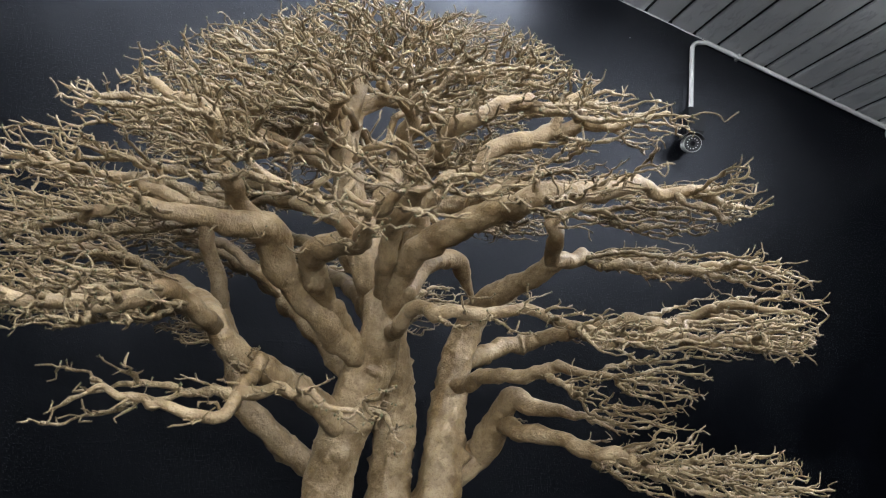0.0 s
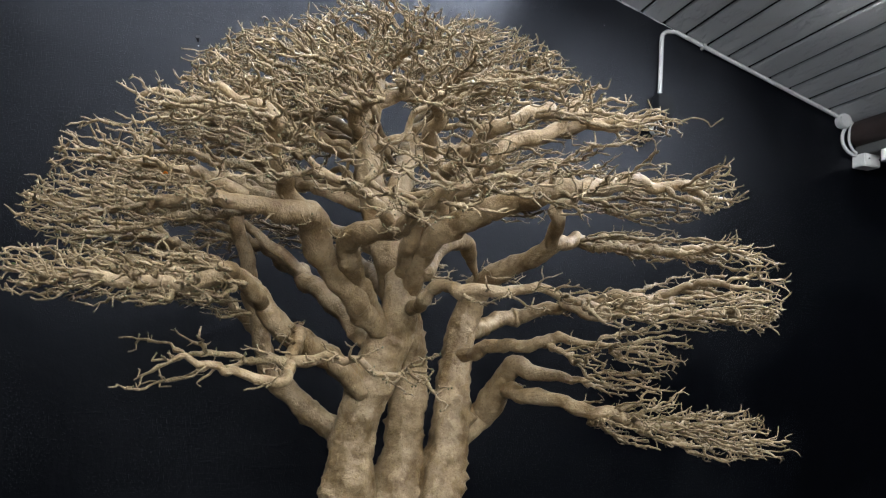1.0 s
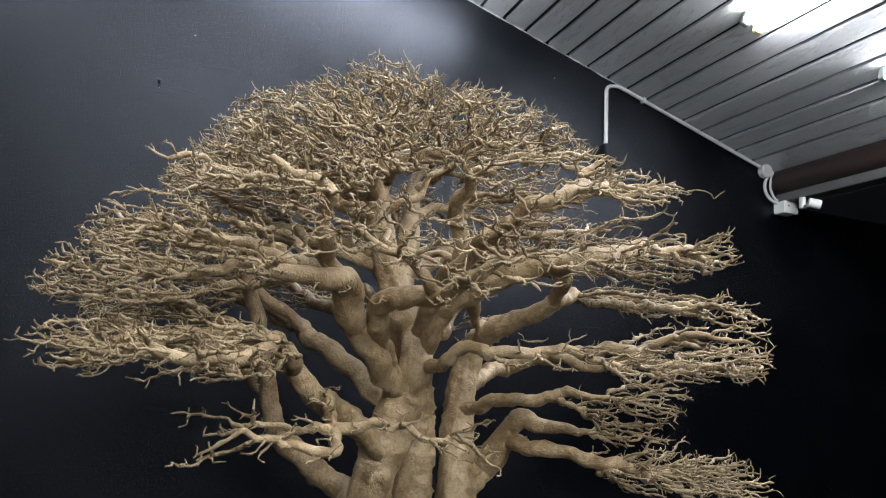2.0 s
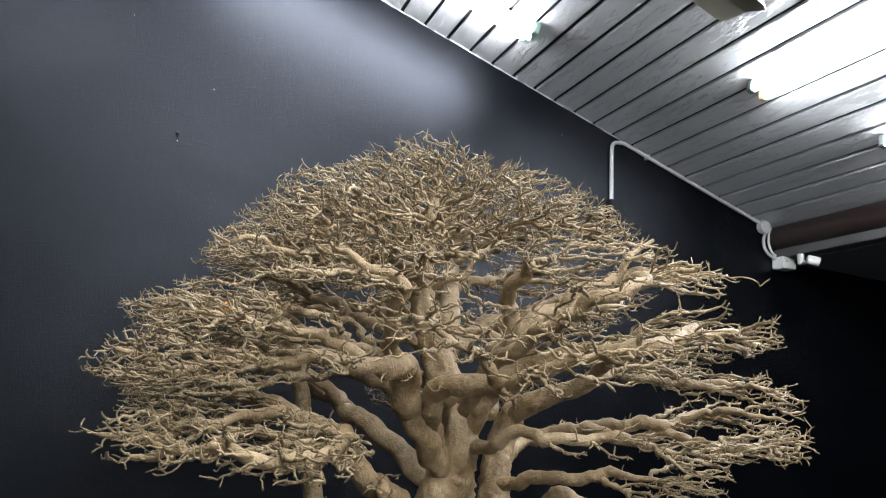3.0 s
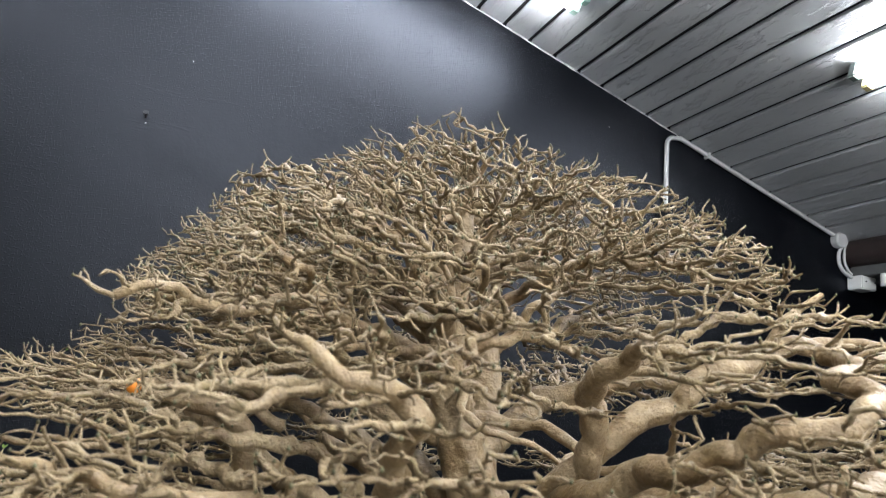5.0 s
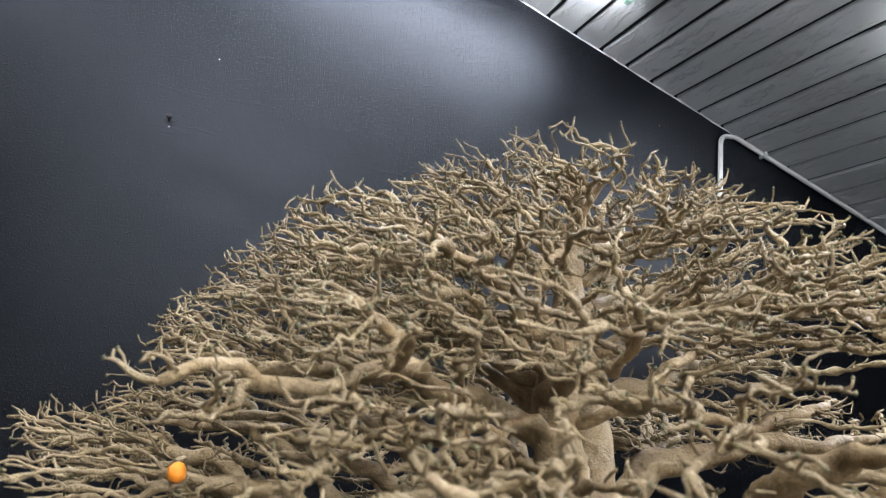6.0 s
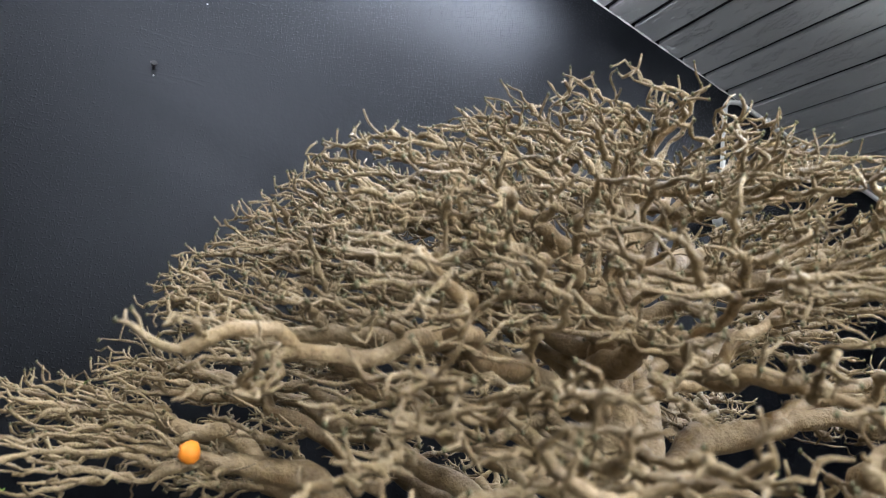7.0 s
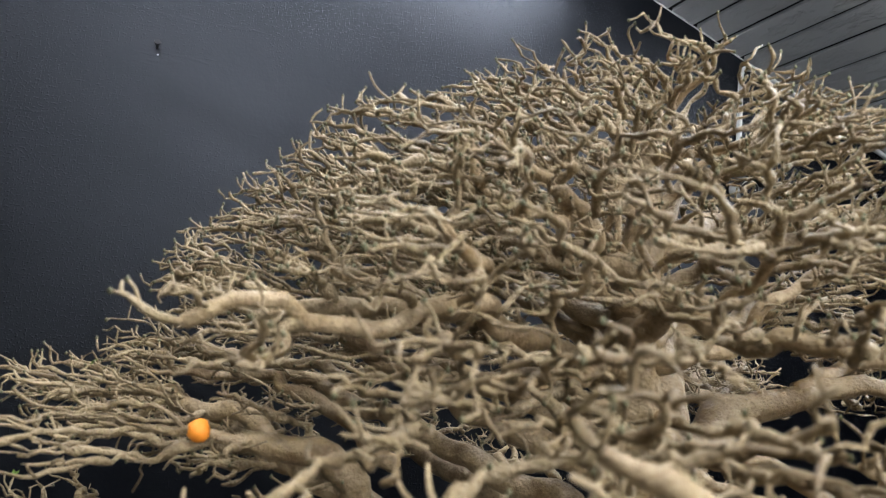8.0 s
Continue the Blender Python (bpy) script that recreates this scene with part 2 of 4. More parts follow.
def make_beam():
    t = tagged(empty("eaves_beam", (BEAM_X, 0, 2.06)), "dark brown round-edged eaves beam on a pale grey ledge", "beam", kind="structure")
    bm = bmesh.new()
    tube(bm, [(0.058, y, 0.106) for y in (Y0, -0.012, -0.004)], [0.063, 0.063, 0.058], 40)
    part("beam", bm, BROWN, t, "dark brown round beam")
    bm = bmesh.new()
    box(bm, (0.035, Y0, 0.003), (0.12, -0.004, 0.046), 0.003)
    part("ledge", bm, GREYPAINT, t, "pale grey painted ledge")
    return t


make_beam()


# ---- lamps ----
def make_fixture(at, along, first, into=NDIR, glow=LAMP):
    """A twin-tube batten whose end lies at `at` and which runs along `along` for 1.22 m."""
    along = Vector(along).normalized()
    across = along.cross(into).normalized()
    m = Matrix.Translation(at) @ Matrix((
        (along.x, across.x, into.x, 0), (along.y, across.y, into.y, 0), (along.z, across.z, into.z, 0), (0, 0, 0, 1)))
    t = new("tube_light")
    t.matrix_world = m
    tagged(t, "lit twin fluorescent tube batten with coloured end holders", "ceiling light", "ceiling tube lights")
    bm = bmesh.new()
    box(bm, (0.0, -0.018, -0.022), (1.22, 0.018, -0.001), 0.004)
    part("batten", bm, WHITE, t)
    for k, y in enumerate((-0.03, 0.03)):
        bm = bmesh.new()
        cyl(bm, (0.025, y, -0.036), (1.195, y, -0.036), 0.013, 16)
        part("tube", bm, glow, t, "glowing white fluorescent tube")
        for x in (0.0, 1.195):
            bm = bmesh.new()
            box(bm, (x, y - 0.015, -0.052), (x + 0.025, y + 0.015, -0.001), 0.004)
            part("lampholder", bm, (GREEN if first > 1 else (HOLDER if k else YELLOW)), t, "coloured plastic lampholder")
    return t


make_fixture(ROOF @ Vector((-0.642, -0.335, 0)), -UDIR, 2)
make_fixture(ROOF @ Vector((0.115, -0.70, 0)), (0, -1, 0), 0, glow=DIM_LAMP)
make_fixture(ROOF @ Vector((0.645, -0.83, 0)), (0, -1, 0), 0, glow=DIM_LAMP)
# added unseen fill battens: three overhead, two on the wall behind the walker
make_fixture(ROOF @ Vector((-1.0, -2.05, 0)), -UDIR, 2)
make_fixture(ROOF @ Vector((-0.5, -2.75, 0)), -UDIR, 2)
make_fixture(ROOF @ Vector((-2.05, -1.55, 0)), -UDIR, 2)
for z in (1.7, 1.95):
    make_fixture(Vector((-0.8, Y0, z)), (-1, 0, 0), 2, Vector((0, -1, 0)))

# ---- wall fittings ----
def make_conduit():
    t = tagged(empty("cable_conduit", (0, 0, 2.45)), "white plastic cable conduit fixed along wall top", "conduit")
    o = Vector((0, 0, 2.45))
    bm = bmesh.new()
    pts = [Vector((-0.012, -0.013, 2.18)), Vector((-0.012, -0.013, 2.43))]
    for k in range(1, 7):
        a = radians(90 - 74 * k / 6)
        c = Vector((0.022, -0.013, 2.43))
        pts.append(c + Vector((-math.sin(a) * 0.034, 0, math.cos(a) * 0.034)))
    pts += [ROOF @ Vector((u, -0.015, -0.016)) for u in (0.06, 0.3, 0.55, 0.8, 0.935)]
    tube(bm, [p - o for p in pts], [0.0088] * len(pts), 14)
    part("pipe", bm, PVC, t)
    for u in (0.2,):
        bm = bmesh.new()
        box(bm, (u - 0.006, -0.028, -0.03), (u + 0.006, -0.001, -0.004), 0.002, Matrix.Translation(-o) @ ROOF)
        part("saddle_clip", bm, PVC, t)
    bm = bmesh.new()
    c = ROOF @ Vector((0.955, -0.02, -0.028)) - o
    tube(bm, [c + Vector((0, y, 0)) for y in (0.018, 0.012, -0.012, -0.018)], [0.03, 0.034, 0.034, 0.028], 20)
    part("junction_box", bm, PVC, t, "round white conduit junction box")
    # the drop that loops under the beam, and the flat strip beside it
    bm = bmesh.new()
    pts = [(0.938, -0.02, 2.2), (0.908, -0.02, 2.155), (0.906, -0.021, 2.11), (0.932, -0.022, 2.075), (0.98, -0.023, 2.058), (1.03, -0.024, 2.05)]
    s = spline([(*p, 0) for p in pts], 0.012)
    tube(bm, [Vector(p[:3]) - o for p in s], [0.0074] * len(s), 12)
    part("bend", bm, PVC, t)
    bm = bmesh.new()
    pts = [(0.965, -0.016, 2.215), (0.95, -0.014, 2.17), (0.948, -0.014, 2.125), (0.972, -0.014, 2.085), (1.01, -0.014, 2.07)]
    s = spline([(*p, 0) for p in pts], 0.012)
    tube(bm, [Vector(p[:3]) - o for p in s], [0.0055] * len(s), 10)
    part("cable", bm, WHITE, t)
    return t


make_conduit()


def make_junction():
    t = tagged(empty("cable_box", (1.018, -0.02, 2.048)), "small square white plastic cable box under the beam", "junction box")
    bm = bmesh.new()
    box(bm, (-0.044, -0.05, -0.042), (0.044, 0.018, 0.016), 0.004)
    part("body", bm, WHITE, t)
    for x in (-0.02, 0.035):
        bm = bmesh.new()
        cyl(bm, (x, -0.0495, -0.008), (x, -0.0525, -0.008), 0.0035, 10)
        part("screw", bm, BLACK, t)
    return t


make_junction()


def make_bullet(name, at, toward, r, length, label, ring=True):
    at = Vector(at)
    t = tagged(empty(name, at), label, "camera")
    d = Vector(toward).normalized()
    bm = bmesh.new()
    tube(bm, [d * s for s in (-length * 0.6, -length * 0.57, length * 0.36, length * 0.4)], [r * 0.8, r * 0.97, r, r * 0.95], 28)
    body = part("body", bm, WHITE, t, "white rounded camera body")
    if ring:
        bm = bmesh.new()
        tube(bm, [d * s for s in (length * 0.38, length * 0.412)], [r * 0.93, r * 0.91], 28)
        face = part("face_plate", bm, BLACK, t, "black glossy front plate")
        bm = bmesh.new()
        tube(bm, [d * s for s in (length * 0.405, length * 0.425)], [r * 0.3, r * 0.26], 20)
        part("lens", bm, GLASS_DARK, t, "dark glass lens")
        e1 = d.orthogonal().normalized()
        e2 = d.cross(e1)
        for k in range(12):
            a = 2 * math.pi * k / 12
            c = d * (length * 0.411) + (e1 * math.cos(a) + e2 * math.sin(a)) * r * 0.58
            bm = bmesh.new()
            tube(bm, [c, c + d * 0.002], [r * 0.07, r * 0.05], 8)
            part("infrared_lamp", bm, LED, t)
    return t, d


def make_cameras():
    at = Vector((-0.048, -0.078, 2.015))
    t, d = make_bullet("security_camera", at, (-0.32, -0.85, -0.27), 0.033, 0.08, "white bullet security camera with black front on the wall")
    bm = bmesh.new()
    o = -at
    # dark visor over the body
    rings = []
    e1 = d.cross(Vector((0, 0, 1))).normalized()
    e2 = e1.cross(d).normalized()
    for s in (-0.05, 0.052):
        ring = []
        for rr in (0.0395, 0.0425):
            ring.append([bm.verts.new(d * s + (e1 * math.cos(a) + e2 * math.sin(a)) * rr) for a in [radians(20 + 140 * k / 14) for k in range(15)]])
        rings.append(ring)
    for k in range(14):
        for j in (0, 1):
            bm.faces.new((rings[0][j][k], rings[0][j][k + 1], rings[1][j][k + 1], rings[1][j][k]))
        for j in (0, 1):
            bm.faces.new((rings[j][0][k], rings[j][0][k + 1], rings[j][1][k + 1], rings[j][1][k]))
    bmesh.ops.recalc_face_normals(bm, faces=bm.faces)
    part("visor", bm, BLACK, t, "black sun visor")
    bm = bmesh.new()
    tube(bm, [o + Vector(p) for p in ((-0.022, -0.03, 2.09), (-0.036, -0.05, 2.07), (-0.048, -0.066, 2.04))], [0.014, 0.014, 0.014], 12)
    part("bracket", bm, BLACK, t)
    w = tagged(empty("mounting_box", (-0.005, 0, 2.13)), "dark grey square cable box behind the camera", "junction box")
    bm = bmesh.new()
    box(bm, (-0.036, -0.05, -0.052), (0.034, -0.001, 0.047), 0.004)
    part("body", bm, DARKBOX, w)
    at = Vector((0.955, -0.25, 2.005))
    t, d = make_bullet("security_camera", at, (0.7, -0.55, -0.25), 0.022, 0.052, "small white bullet camera hanging under the beam", False)
    bm = bmesh.new()
    tube(bm, [(0.04, 0.1, 0.056), (0.04, 0.1, 0.004)], [0.015, 0.015], 16)
    part("bracket", bm, WHITE, t)
    bm = bmesh.new()
    tube(bm, [(0.04, 0.1, 0.012), (0.0, 0.0, 0.0)], [0.008, 0.008], 10)
    part("joint", bm, WHITE, t)


make_cameras()


def make_nails():
    for x, z, size in ((-1.813, 2.085, 1.0), (-1.05, 2.02, 0.35)):
        t = tagged(empty("nail", (x, 0, z)), "small dark nail stuck in a chipped hole", "nail")
        bm = bmesh.new()
        tube(bm, [(0, 0.004, 0), (0, -0.022 * size, 0.006 * size)], [0.0035 * size, 0.0035 * size], 8)
        tube(bm, [(0, -0.022 * size, 0.006 * size), (0, -0.025 * size, 0.007 * size)], [0.008 * size, 0.007 * size], 10)
        part("shank", bm, BLACK, t)
        bm = bmesh.new()
        tube(bm, [(0.002, 0.002, -0.016 * size), (0.003, -0.003, -0.016 * size)], [0.0026 * size, 0.0015 * size], 7)
        part("filler", bm, CAULK, t, "chip of pale filler")


make_nails()


def make_chips():
    for x, z, w in ((-1.72, 2.284, 0.0045), (-0.272, 2.442, 0.004), (-2.01, 2.488, 0.003)):
        bm = bmesh.new()
        tube(bm, [(0, 0.002, 0), (0.001, -0.0012, -0.001)], [w * 0.6, w * 0.35], 6, shape=lambda i, a: 1 + 0.4 * math.sin(3 * a))
        c = part("paint_chip", bm, CAULK)
        c.location = (x, 0, z)
        tagged(c, "tiny pale chip in the black wall paint", "paint chip", "chips in the wall paint")


make_chips()


def make_hook():
    t = tagged(empty("ceiling_hook", ROOF @ Vector((-0.72, -0.42, 0))), "small bent wire hook in the ceiling", "hook")
    bm = bmesh.new()
    pts = [(0, 0, 0.005), (0, 0, -0.02)] + [(0.011 - 0.011 * math.cos(a), 0, -0.02 - 0.011 * math.sin(a)) for a in [radians(30 * k) for k in range(1, 8)]]
    tube(bm, pts, [0.0018] * len(pts), 8)
    part("wire", bm, STEEL, t)


make_hook()


def make_fan():
    """A ceiling fan of which one blade reaches into view."""
    hub = Vector((-1.2, -1.38, 2.295))
    t = tagged(empty("ceiling_fan", hub), "cream painted ceiling fan standing still, three blades", "fan")
    bm = bmesh.new()
    tube(bm, [(0, 0, z) for z in (-0.07, -0.06, 0.0, 0.05, 0.07)], [0.05, 0.1, 0.115, 0.1, 0.03], 32)
    part("motor", bm, CREAM, t)
    bm = bmesh.new()
    zc = CEIL_Z - TAN * hub.x - hub.z
    tube(bm, [(0, 0, 0.06), (0, 0, zc + 0.02)], [0.012, 0.012], 14)
    part("rod", bm, CREAM, t)
    bm = bmesh.new()
    tube(bm, [(0, 0, zc - 0.07), (0, 0, zc - 0.02), (0, 0, zc + 0.02)], [0.03, 0.055, 0.06], 24)
    part("canopy", bm, CREAM, t)
    base = math.atan2(-1.205 - hub.y, -0.515 - hub.x)
    for k in range(3):
        m = Matrix.Rotation(base + 2 * math.pi * k / 3, 4, "Z") @ Matrix.Rotation(radians(9), 4, "X")
        bm = bmesh.new()
        rows = [(0.14, 0.038), (0.22, 0.054), (0.45, 0.061), (0.695, 0.064), (0.72, 0.055)]
        top = []
        for z in (0.004, -0.004):
            left = [bm.verts.new(m @ Vector((x, w, z - 0.006 * (w / 0.06) ** 2))) for x, w in rows]
            mid = [bm.verts.new(m @ Vector((x, 0, z + 0.004))) for x, w in rows]
            right = [bm.verts.new(m @ Vector((x, -w, z - 0.006 * (w / 0.06) ** 2))) for x, w in rows]
            top.append((left, mid, right))
            for i in range(len(rows) - 1):
                bm.faces.new((left[i], left[i + 1], mid[i + 1], mid[i]))
                bm.faces.new((mid[i], mid[i + 1], right[i + 1], right[i]))
        loop = [top[j][0] + [top[j][1][-1]] + top[j][2][::-1] + [top[j][1][0]] for j in (0, 1)]
        n = len(loop[0])
        for i in range(n):
            bm.faces.new((loop[0][i], loop[0][(i + 1) % n], loop[1][(i + 1) % n], loop[1][i]))
        bmesh.ops.recalc_face_normals(bm, faces=bm.faces)
        blade = part("blade", bm, CREAM, t, "", False)
        bm = bmesh.new()
        box(bm, (0.09, -0.018, -0.004), (0.2, 0.018, 0.004), 0.002, m)
        part("blade_arm", bm, CREAM, t)


make_fan()


# ---- the bonsai ----
from mathutils.kdtree import KDTree

AX, AY = -1.27, -1.19
BOUGHS = []          # name, sampled rows x y z r, label
SHAPE = np.random.RandomState(7)


def unit(v):
    return v / (np.linalg.norm(v, axis=-1, keepdims=True) + 1e-9)


HEART = np.array((AX, AY, 1.2))
UP = np.array((0.0, 0.0, 1.0))
FLAT = np.array((1.0, 1.0, 0.38))


HEIGHTS = [0.96, 1.11, 1.17, 1.3, 1.4, 1.435, 1.48, 1.55, 1.62, 1.67, 1.71, 1.75, 1.785]
SPREAD = [      # how far the crown reaches at those heights: west, south-west, south, south-east, east, north-east, north, north-west
    [0.46, 0.5, 0.6, 0.61, 0.555, 0.46, 0.463, 0.4, 0.342, 0.275, 0.21, 0.14, 0.0],
    [0.5, 0.505, 0.63, 0.61, 0.575, 0.47, 0.505, 0.39, 0.31, 0.235, 0.18, 0.13, 0.0],
    [0.46, 0.47, 0.5, 0.52, 0.52, 0.49, 0.46, 0.39, 0.29, 0.21, 0.16, 0.12, 0.0],
    [0.62, 0.52, 0.62, 0.66, 0.625, 0.585, 0.55, 0.425, 0.33, 0.26, 0.185, 0.12, 0.0],
    [0.8, 0.68, 0.75, 0.715, 0.61, 0.54, 0.465, 0.34, 0.27, 0.225, 0.175, 0.12, 0.0],
    [0.4, 0.5, 0.55, 0.6, 0.52, 0.47, 0.42, 0.3, 0.24, 0.19, 0.15, 0.1, 0.0],
    [0.4, 0.5, 0.55, 0.6, 0.6, 0.56, 0.52, 0.46, 0.4, 0.34, 0.26, 0.12, 0.0],
    [0.4, 0.45, 0.6, 0.73, 0.7, 0.62, 0.585, 0.555, 0.485, 0.41, 0.31, 0.15, 0.0],
]
BEARINGS = np.radians([-180, -150, -90, -40, -12, 45, 90, 143, 180])


def room_left(P):
    """How far inside the crown's domed outline each place lies, in metres."""
    P = np.atleast_2d(P)
    dx, dy = P[:, 0] + 1.27, P[:, 1] + 1.17
    way = np.arctan2(dy, dx)
    rs = np.array([np.interp(P[:, 2], HEIGHTS, row, left=0, right=0) for row in SPREAD + SPREAD[:1]])
    k = np.clip(np.searchsorted(BEARINGS, way) - 1, 0, 7)
    f = (way - BEARINGS[k]) / (BEARINGS[k + 1] - BEARINGS[k])
    i = np.arange(len(P))
    return rs[k, i] * (1 - f) + rs[k + 1, i] * f - np.hypot(dx, dy)


def limb(name, *rows, label="", wander=0.016, dense=1.0):
    """A limb through a few places, each with its radius; it gets a little extra wander."""
    s = spline(rows, 0.006 if rows[0][3] > 0.035 else 0.009)
    n = len(s)
    d = np.r_[0, np.cumsum(np.linalg.norm(np.diff(s[:, :3], axis=0), axis=1))]
    env = np.clip(d / 0.05, 0, 1) * wander * np.interp(s[:, 3], [0.008, 0.018], [1.0, 0.5])
    o = SHAPE.uniform(0, 90, 2)
    for i in range(n):
        a = noise.noise_vector(Vector((d[i] * 16, o[0], o[1])))
        b = noise.noise_vector(Vector((d[i] * 42, o[1], o[0])))
        s[i, :3] += env[i] * (1.1 * np.array(a) + 0.5 * np.array(b))
    if rows[0][3] < 0.035:
        inside = room_left(s[:, :3]) > 0.03
        while len(s) > 6 and not inside[len(s) - 1]:
            s = s[:-1]
        m = min(len(s), 9)
        s[-m:, 3] = np.minimum(s[-m:, 3], np.linspace(max(s[-m, 3], 0.003), 0.003, m))
    BOUGHS.append((name, s, label, dense))


# trunk and stems
limb("trunk", (-1.235, -1.12, 0.66, .11), (-1.225, -1.12, 0.8, .078), (-1.21, -1.115, 0.9, .047), (-1.21, -1.115, 0.96, .035), (-1.21, -1.12, 1.05, .033), (-1.235, -1.15, 1.16, .034),
     (-1.27, -1.19, 1.27, .034), (-1.315, -1.195, 1.38, .026), (-1.338, -1.195, 1.47, .022), (-1.335, -1.2, 1.56, .018), (-1.325, -1.19, 1.64, .011), (-1.33, -1.2, 1.7, .006),
     label="thick pale ribbed trunk", wander=0.004)
limb("stem", (-1.3, -1.16, 0.68, .075), (-1.31, -1.175, 0.85, .049), (-1.31, -1.178, 0.97, .037), (-1.29, -1.19, 1.07, .038), (-1.265, -1.21, 1.15, .036),
     (-1.26, -1.235, 1.2, .03), (-1.27, -1.235, 1.25, .02), label="fused front stem", wander=0.003)
limb("stem", (-1.16, -1.15, 0.7, .07), (-1.15, -1.155, 0.85, .047), (-1.125, -1.125, 0.97, .037), (-1.115, -1.09, 1.07, .032), (-1.105, -1.075, 1.14, .03),
     (-1.09, -1.07, 1.2, .028), (-1.07, -1.09, 1.26, .024), label="second stem leaning outward", wander=0.003)
# lower right
limb("limb", (-1.12, -1.11, 0.96, .032), (-1.06, -1.1, 1.0, .028), (-1.035, -1.16, 1.07, .021), (-1.03, -1.2, 1.1, .0168), (-0.99, -1.25, 1.092, .012), (-0.93, -1.3, 1.1, .006), dense=0.45)
limb("limb", (-1.11, -1.1, 1.11, .0134), (-1.07, -1.2, 1.14, .012), (-1.0, -1.3, 1.15, .009), (-0.93, -1.36, 1.155, .005), dense=0.45)
limb("limb", (-1.035, -1.16, 1.06, .0168), (-1.02, -1.21, 1.055, .0143), (-0.99, -1.245, 1.05, .0126), (-0.945, -1.31, 1.045, .012), (-0.9, -1.35, 1.03, .01),
     (-0.78, -1.315, 1.015, .007), (-0.66, -1.285, 0.995, .0045))
limb("limb", (-1.1, -1.08, 1.15, .0202), (-1.03, -1.0, 1.175, .0176), (-0.94, -0.965, 1.2, .016), (-0.875, -1.06, 1.232, .0126), (-0.816, -1.2, 1.239, .013),
     (-0.73, -1.19, 1.255, .01), (-0.652, -1.2, 1.268, .0075), (-0.59, -1.29, 1.255, .004))
limb("limb", (-0.88, -1.06, 1.228, .012), (-0.83, -1.16, 1.215, .011), (-0.779, -1.225, 1.225, .01), (-0.8, -1.36, 1.217, .0085), (-0.75, -1.42, 1.218, .006), (-0.67, -1.42, 1.22, .003))
limb("limb", (-1.08, -1.08, 1.24, .0218), (-1.06, -1.13, 1.275, .0202), (-1.02, -1.2, 1.3, .0176), (-0.99, -1.25, 1.33, .0151), (-0.93, -1.2, 1.345, .0125), (-0.825, -1.14, 1.352, .011),
     (-0.784, -1.28, 1.338, .008), (-0.72, -1.44, 1.315, .004))
limb("limb", (-0.995, -1.25, 1.325, .0134), (-1.015, -1.31, 1.35, .0126), (-1.02, -1.335, 1.385, .011), (-0.98, -1.36, 1.42, .007))
# front right
limb("limb", (-1.25, -1.24, 1.22, .0202), (-1.235, -1.3, 1.285, .0193), (-1.22, -1.345, 1.318, .0193), (-1.157, -1.432, 1.346, .0168), (-1.113, -1.52, 1.357, .0143), (-1.04, -1.51, 1.378, .013),
     (-0.96, -1.48, 1.397, .01), (-0.86, -1.46, 1.4, .007), (-0.785, -1.46, 1.394, .0035))
limb("limb", (-1.26, -1.25, 1.25, .0168), (-1.27, -1.36, 1.325, .0134), (-1.255, -1.46, 1.37, .013), (-1.237, -1.54, 1.395, .0105), (-1.19, -1.597, 1.43, .009), (-1.1, -1.53, 1.465, .0085),
     (-1.006, -1.44, 1.495, .007), (-0.925, -1.5, 1.5, .004))
limb("limb", (-1.235, -1.3, 1.29, .0151), (-1.23, -1.33, 1.36, .0134), (-1.255, -1.375, 1.425, .0135), (-1.27, -1.44, 1.46, .009), (-1.3, -1.52, 1.47, .004), dense=1.0)
limb("limb", (-1.245, -1.26, 1.19, .011), (-1.24, -1.36, 1.215, .01), (-1.18, -1.44, 1.22, .009), (-1.06, -1.45, 1.215, .006), (-0.97, -1.46, 1.2, .003))
# front left
limb("limb", (-1.29, -1.22, 1.15, .021), (-1.35, -1.29, 1.2, .0202), (-1.405, -1.345, 1.26, .021), (-1.44, -1.395, 1.305, .021), (-1.489, -1.446, 1.3, .0135), (-1.583, -1.473, 1.304, .008),
     (-1.64, -1.42, 1.3, .007), (-1.69, -1.35, 1.3, .0055), (-1.82, -1.31, 1.305, .003))
limb("limb", (-1.44, -1.395, 1.31, .0151), (-1.475, -1.44, 1.345, .012), (-1.49, -1.49, 1.375, .0095), (-1.496, -1.529, 1.405, .008), (-1.53, -1.52, 1.43, .006), (-1.57, -1.49, 1.445, .003), dense=1.0)
limb("limb", (-1.3, -1.23, 1.17, .0185), (-1.345, -1.3, 1.225, .0176), (-1.371, -1.37, 1.275, .0168), (-1.345, -1.43, 1.287, .016), (-1.32, -1.485, 1.29, .0125), (-1.303, -1.58, 1.309, .008), (-1.26, -1.62, 1.335, .006))
limb("limb", (-1.33, -1.48, 1.295, .01), (-1.355, -1.505, 1.318, .0075), (-1.382, -1.528, 1.332, .0065), (-1.43, -1.53, 1.348, .005), (-1.47, -1.54, 1.36, .003))
limb("limb", (-1.29, -1.19, 1.12, .0193), (-1.355, -1.13, 1.185, .0185), (-1.41, -1.03, 1.235, .0176), (-1.435, -0.95, 1.265, .0134), (-1.5, -0.86, 1.3, .01), (-1.58, -0.78, 1.33, .005))
limb("limb", (-1.31, -1.19, 1.05, .0218), (-1.4, -1.27, 1.11, .0185), (-1.48, -1.33, 1.17, .016), (-1.52, -1.26, 1.205, .0151), (-1.56, -1.19, 1.232, .0134), (-1.63, -1.125, 1.263, .012), (-1.694, -1.19, 1.274, .009),
     (-1.8, -1.2, 1.27, .004))
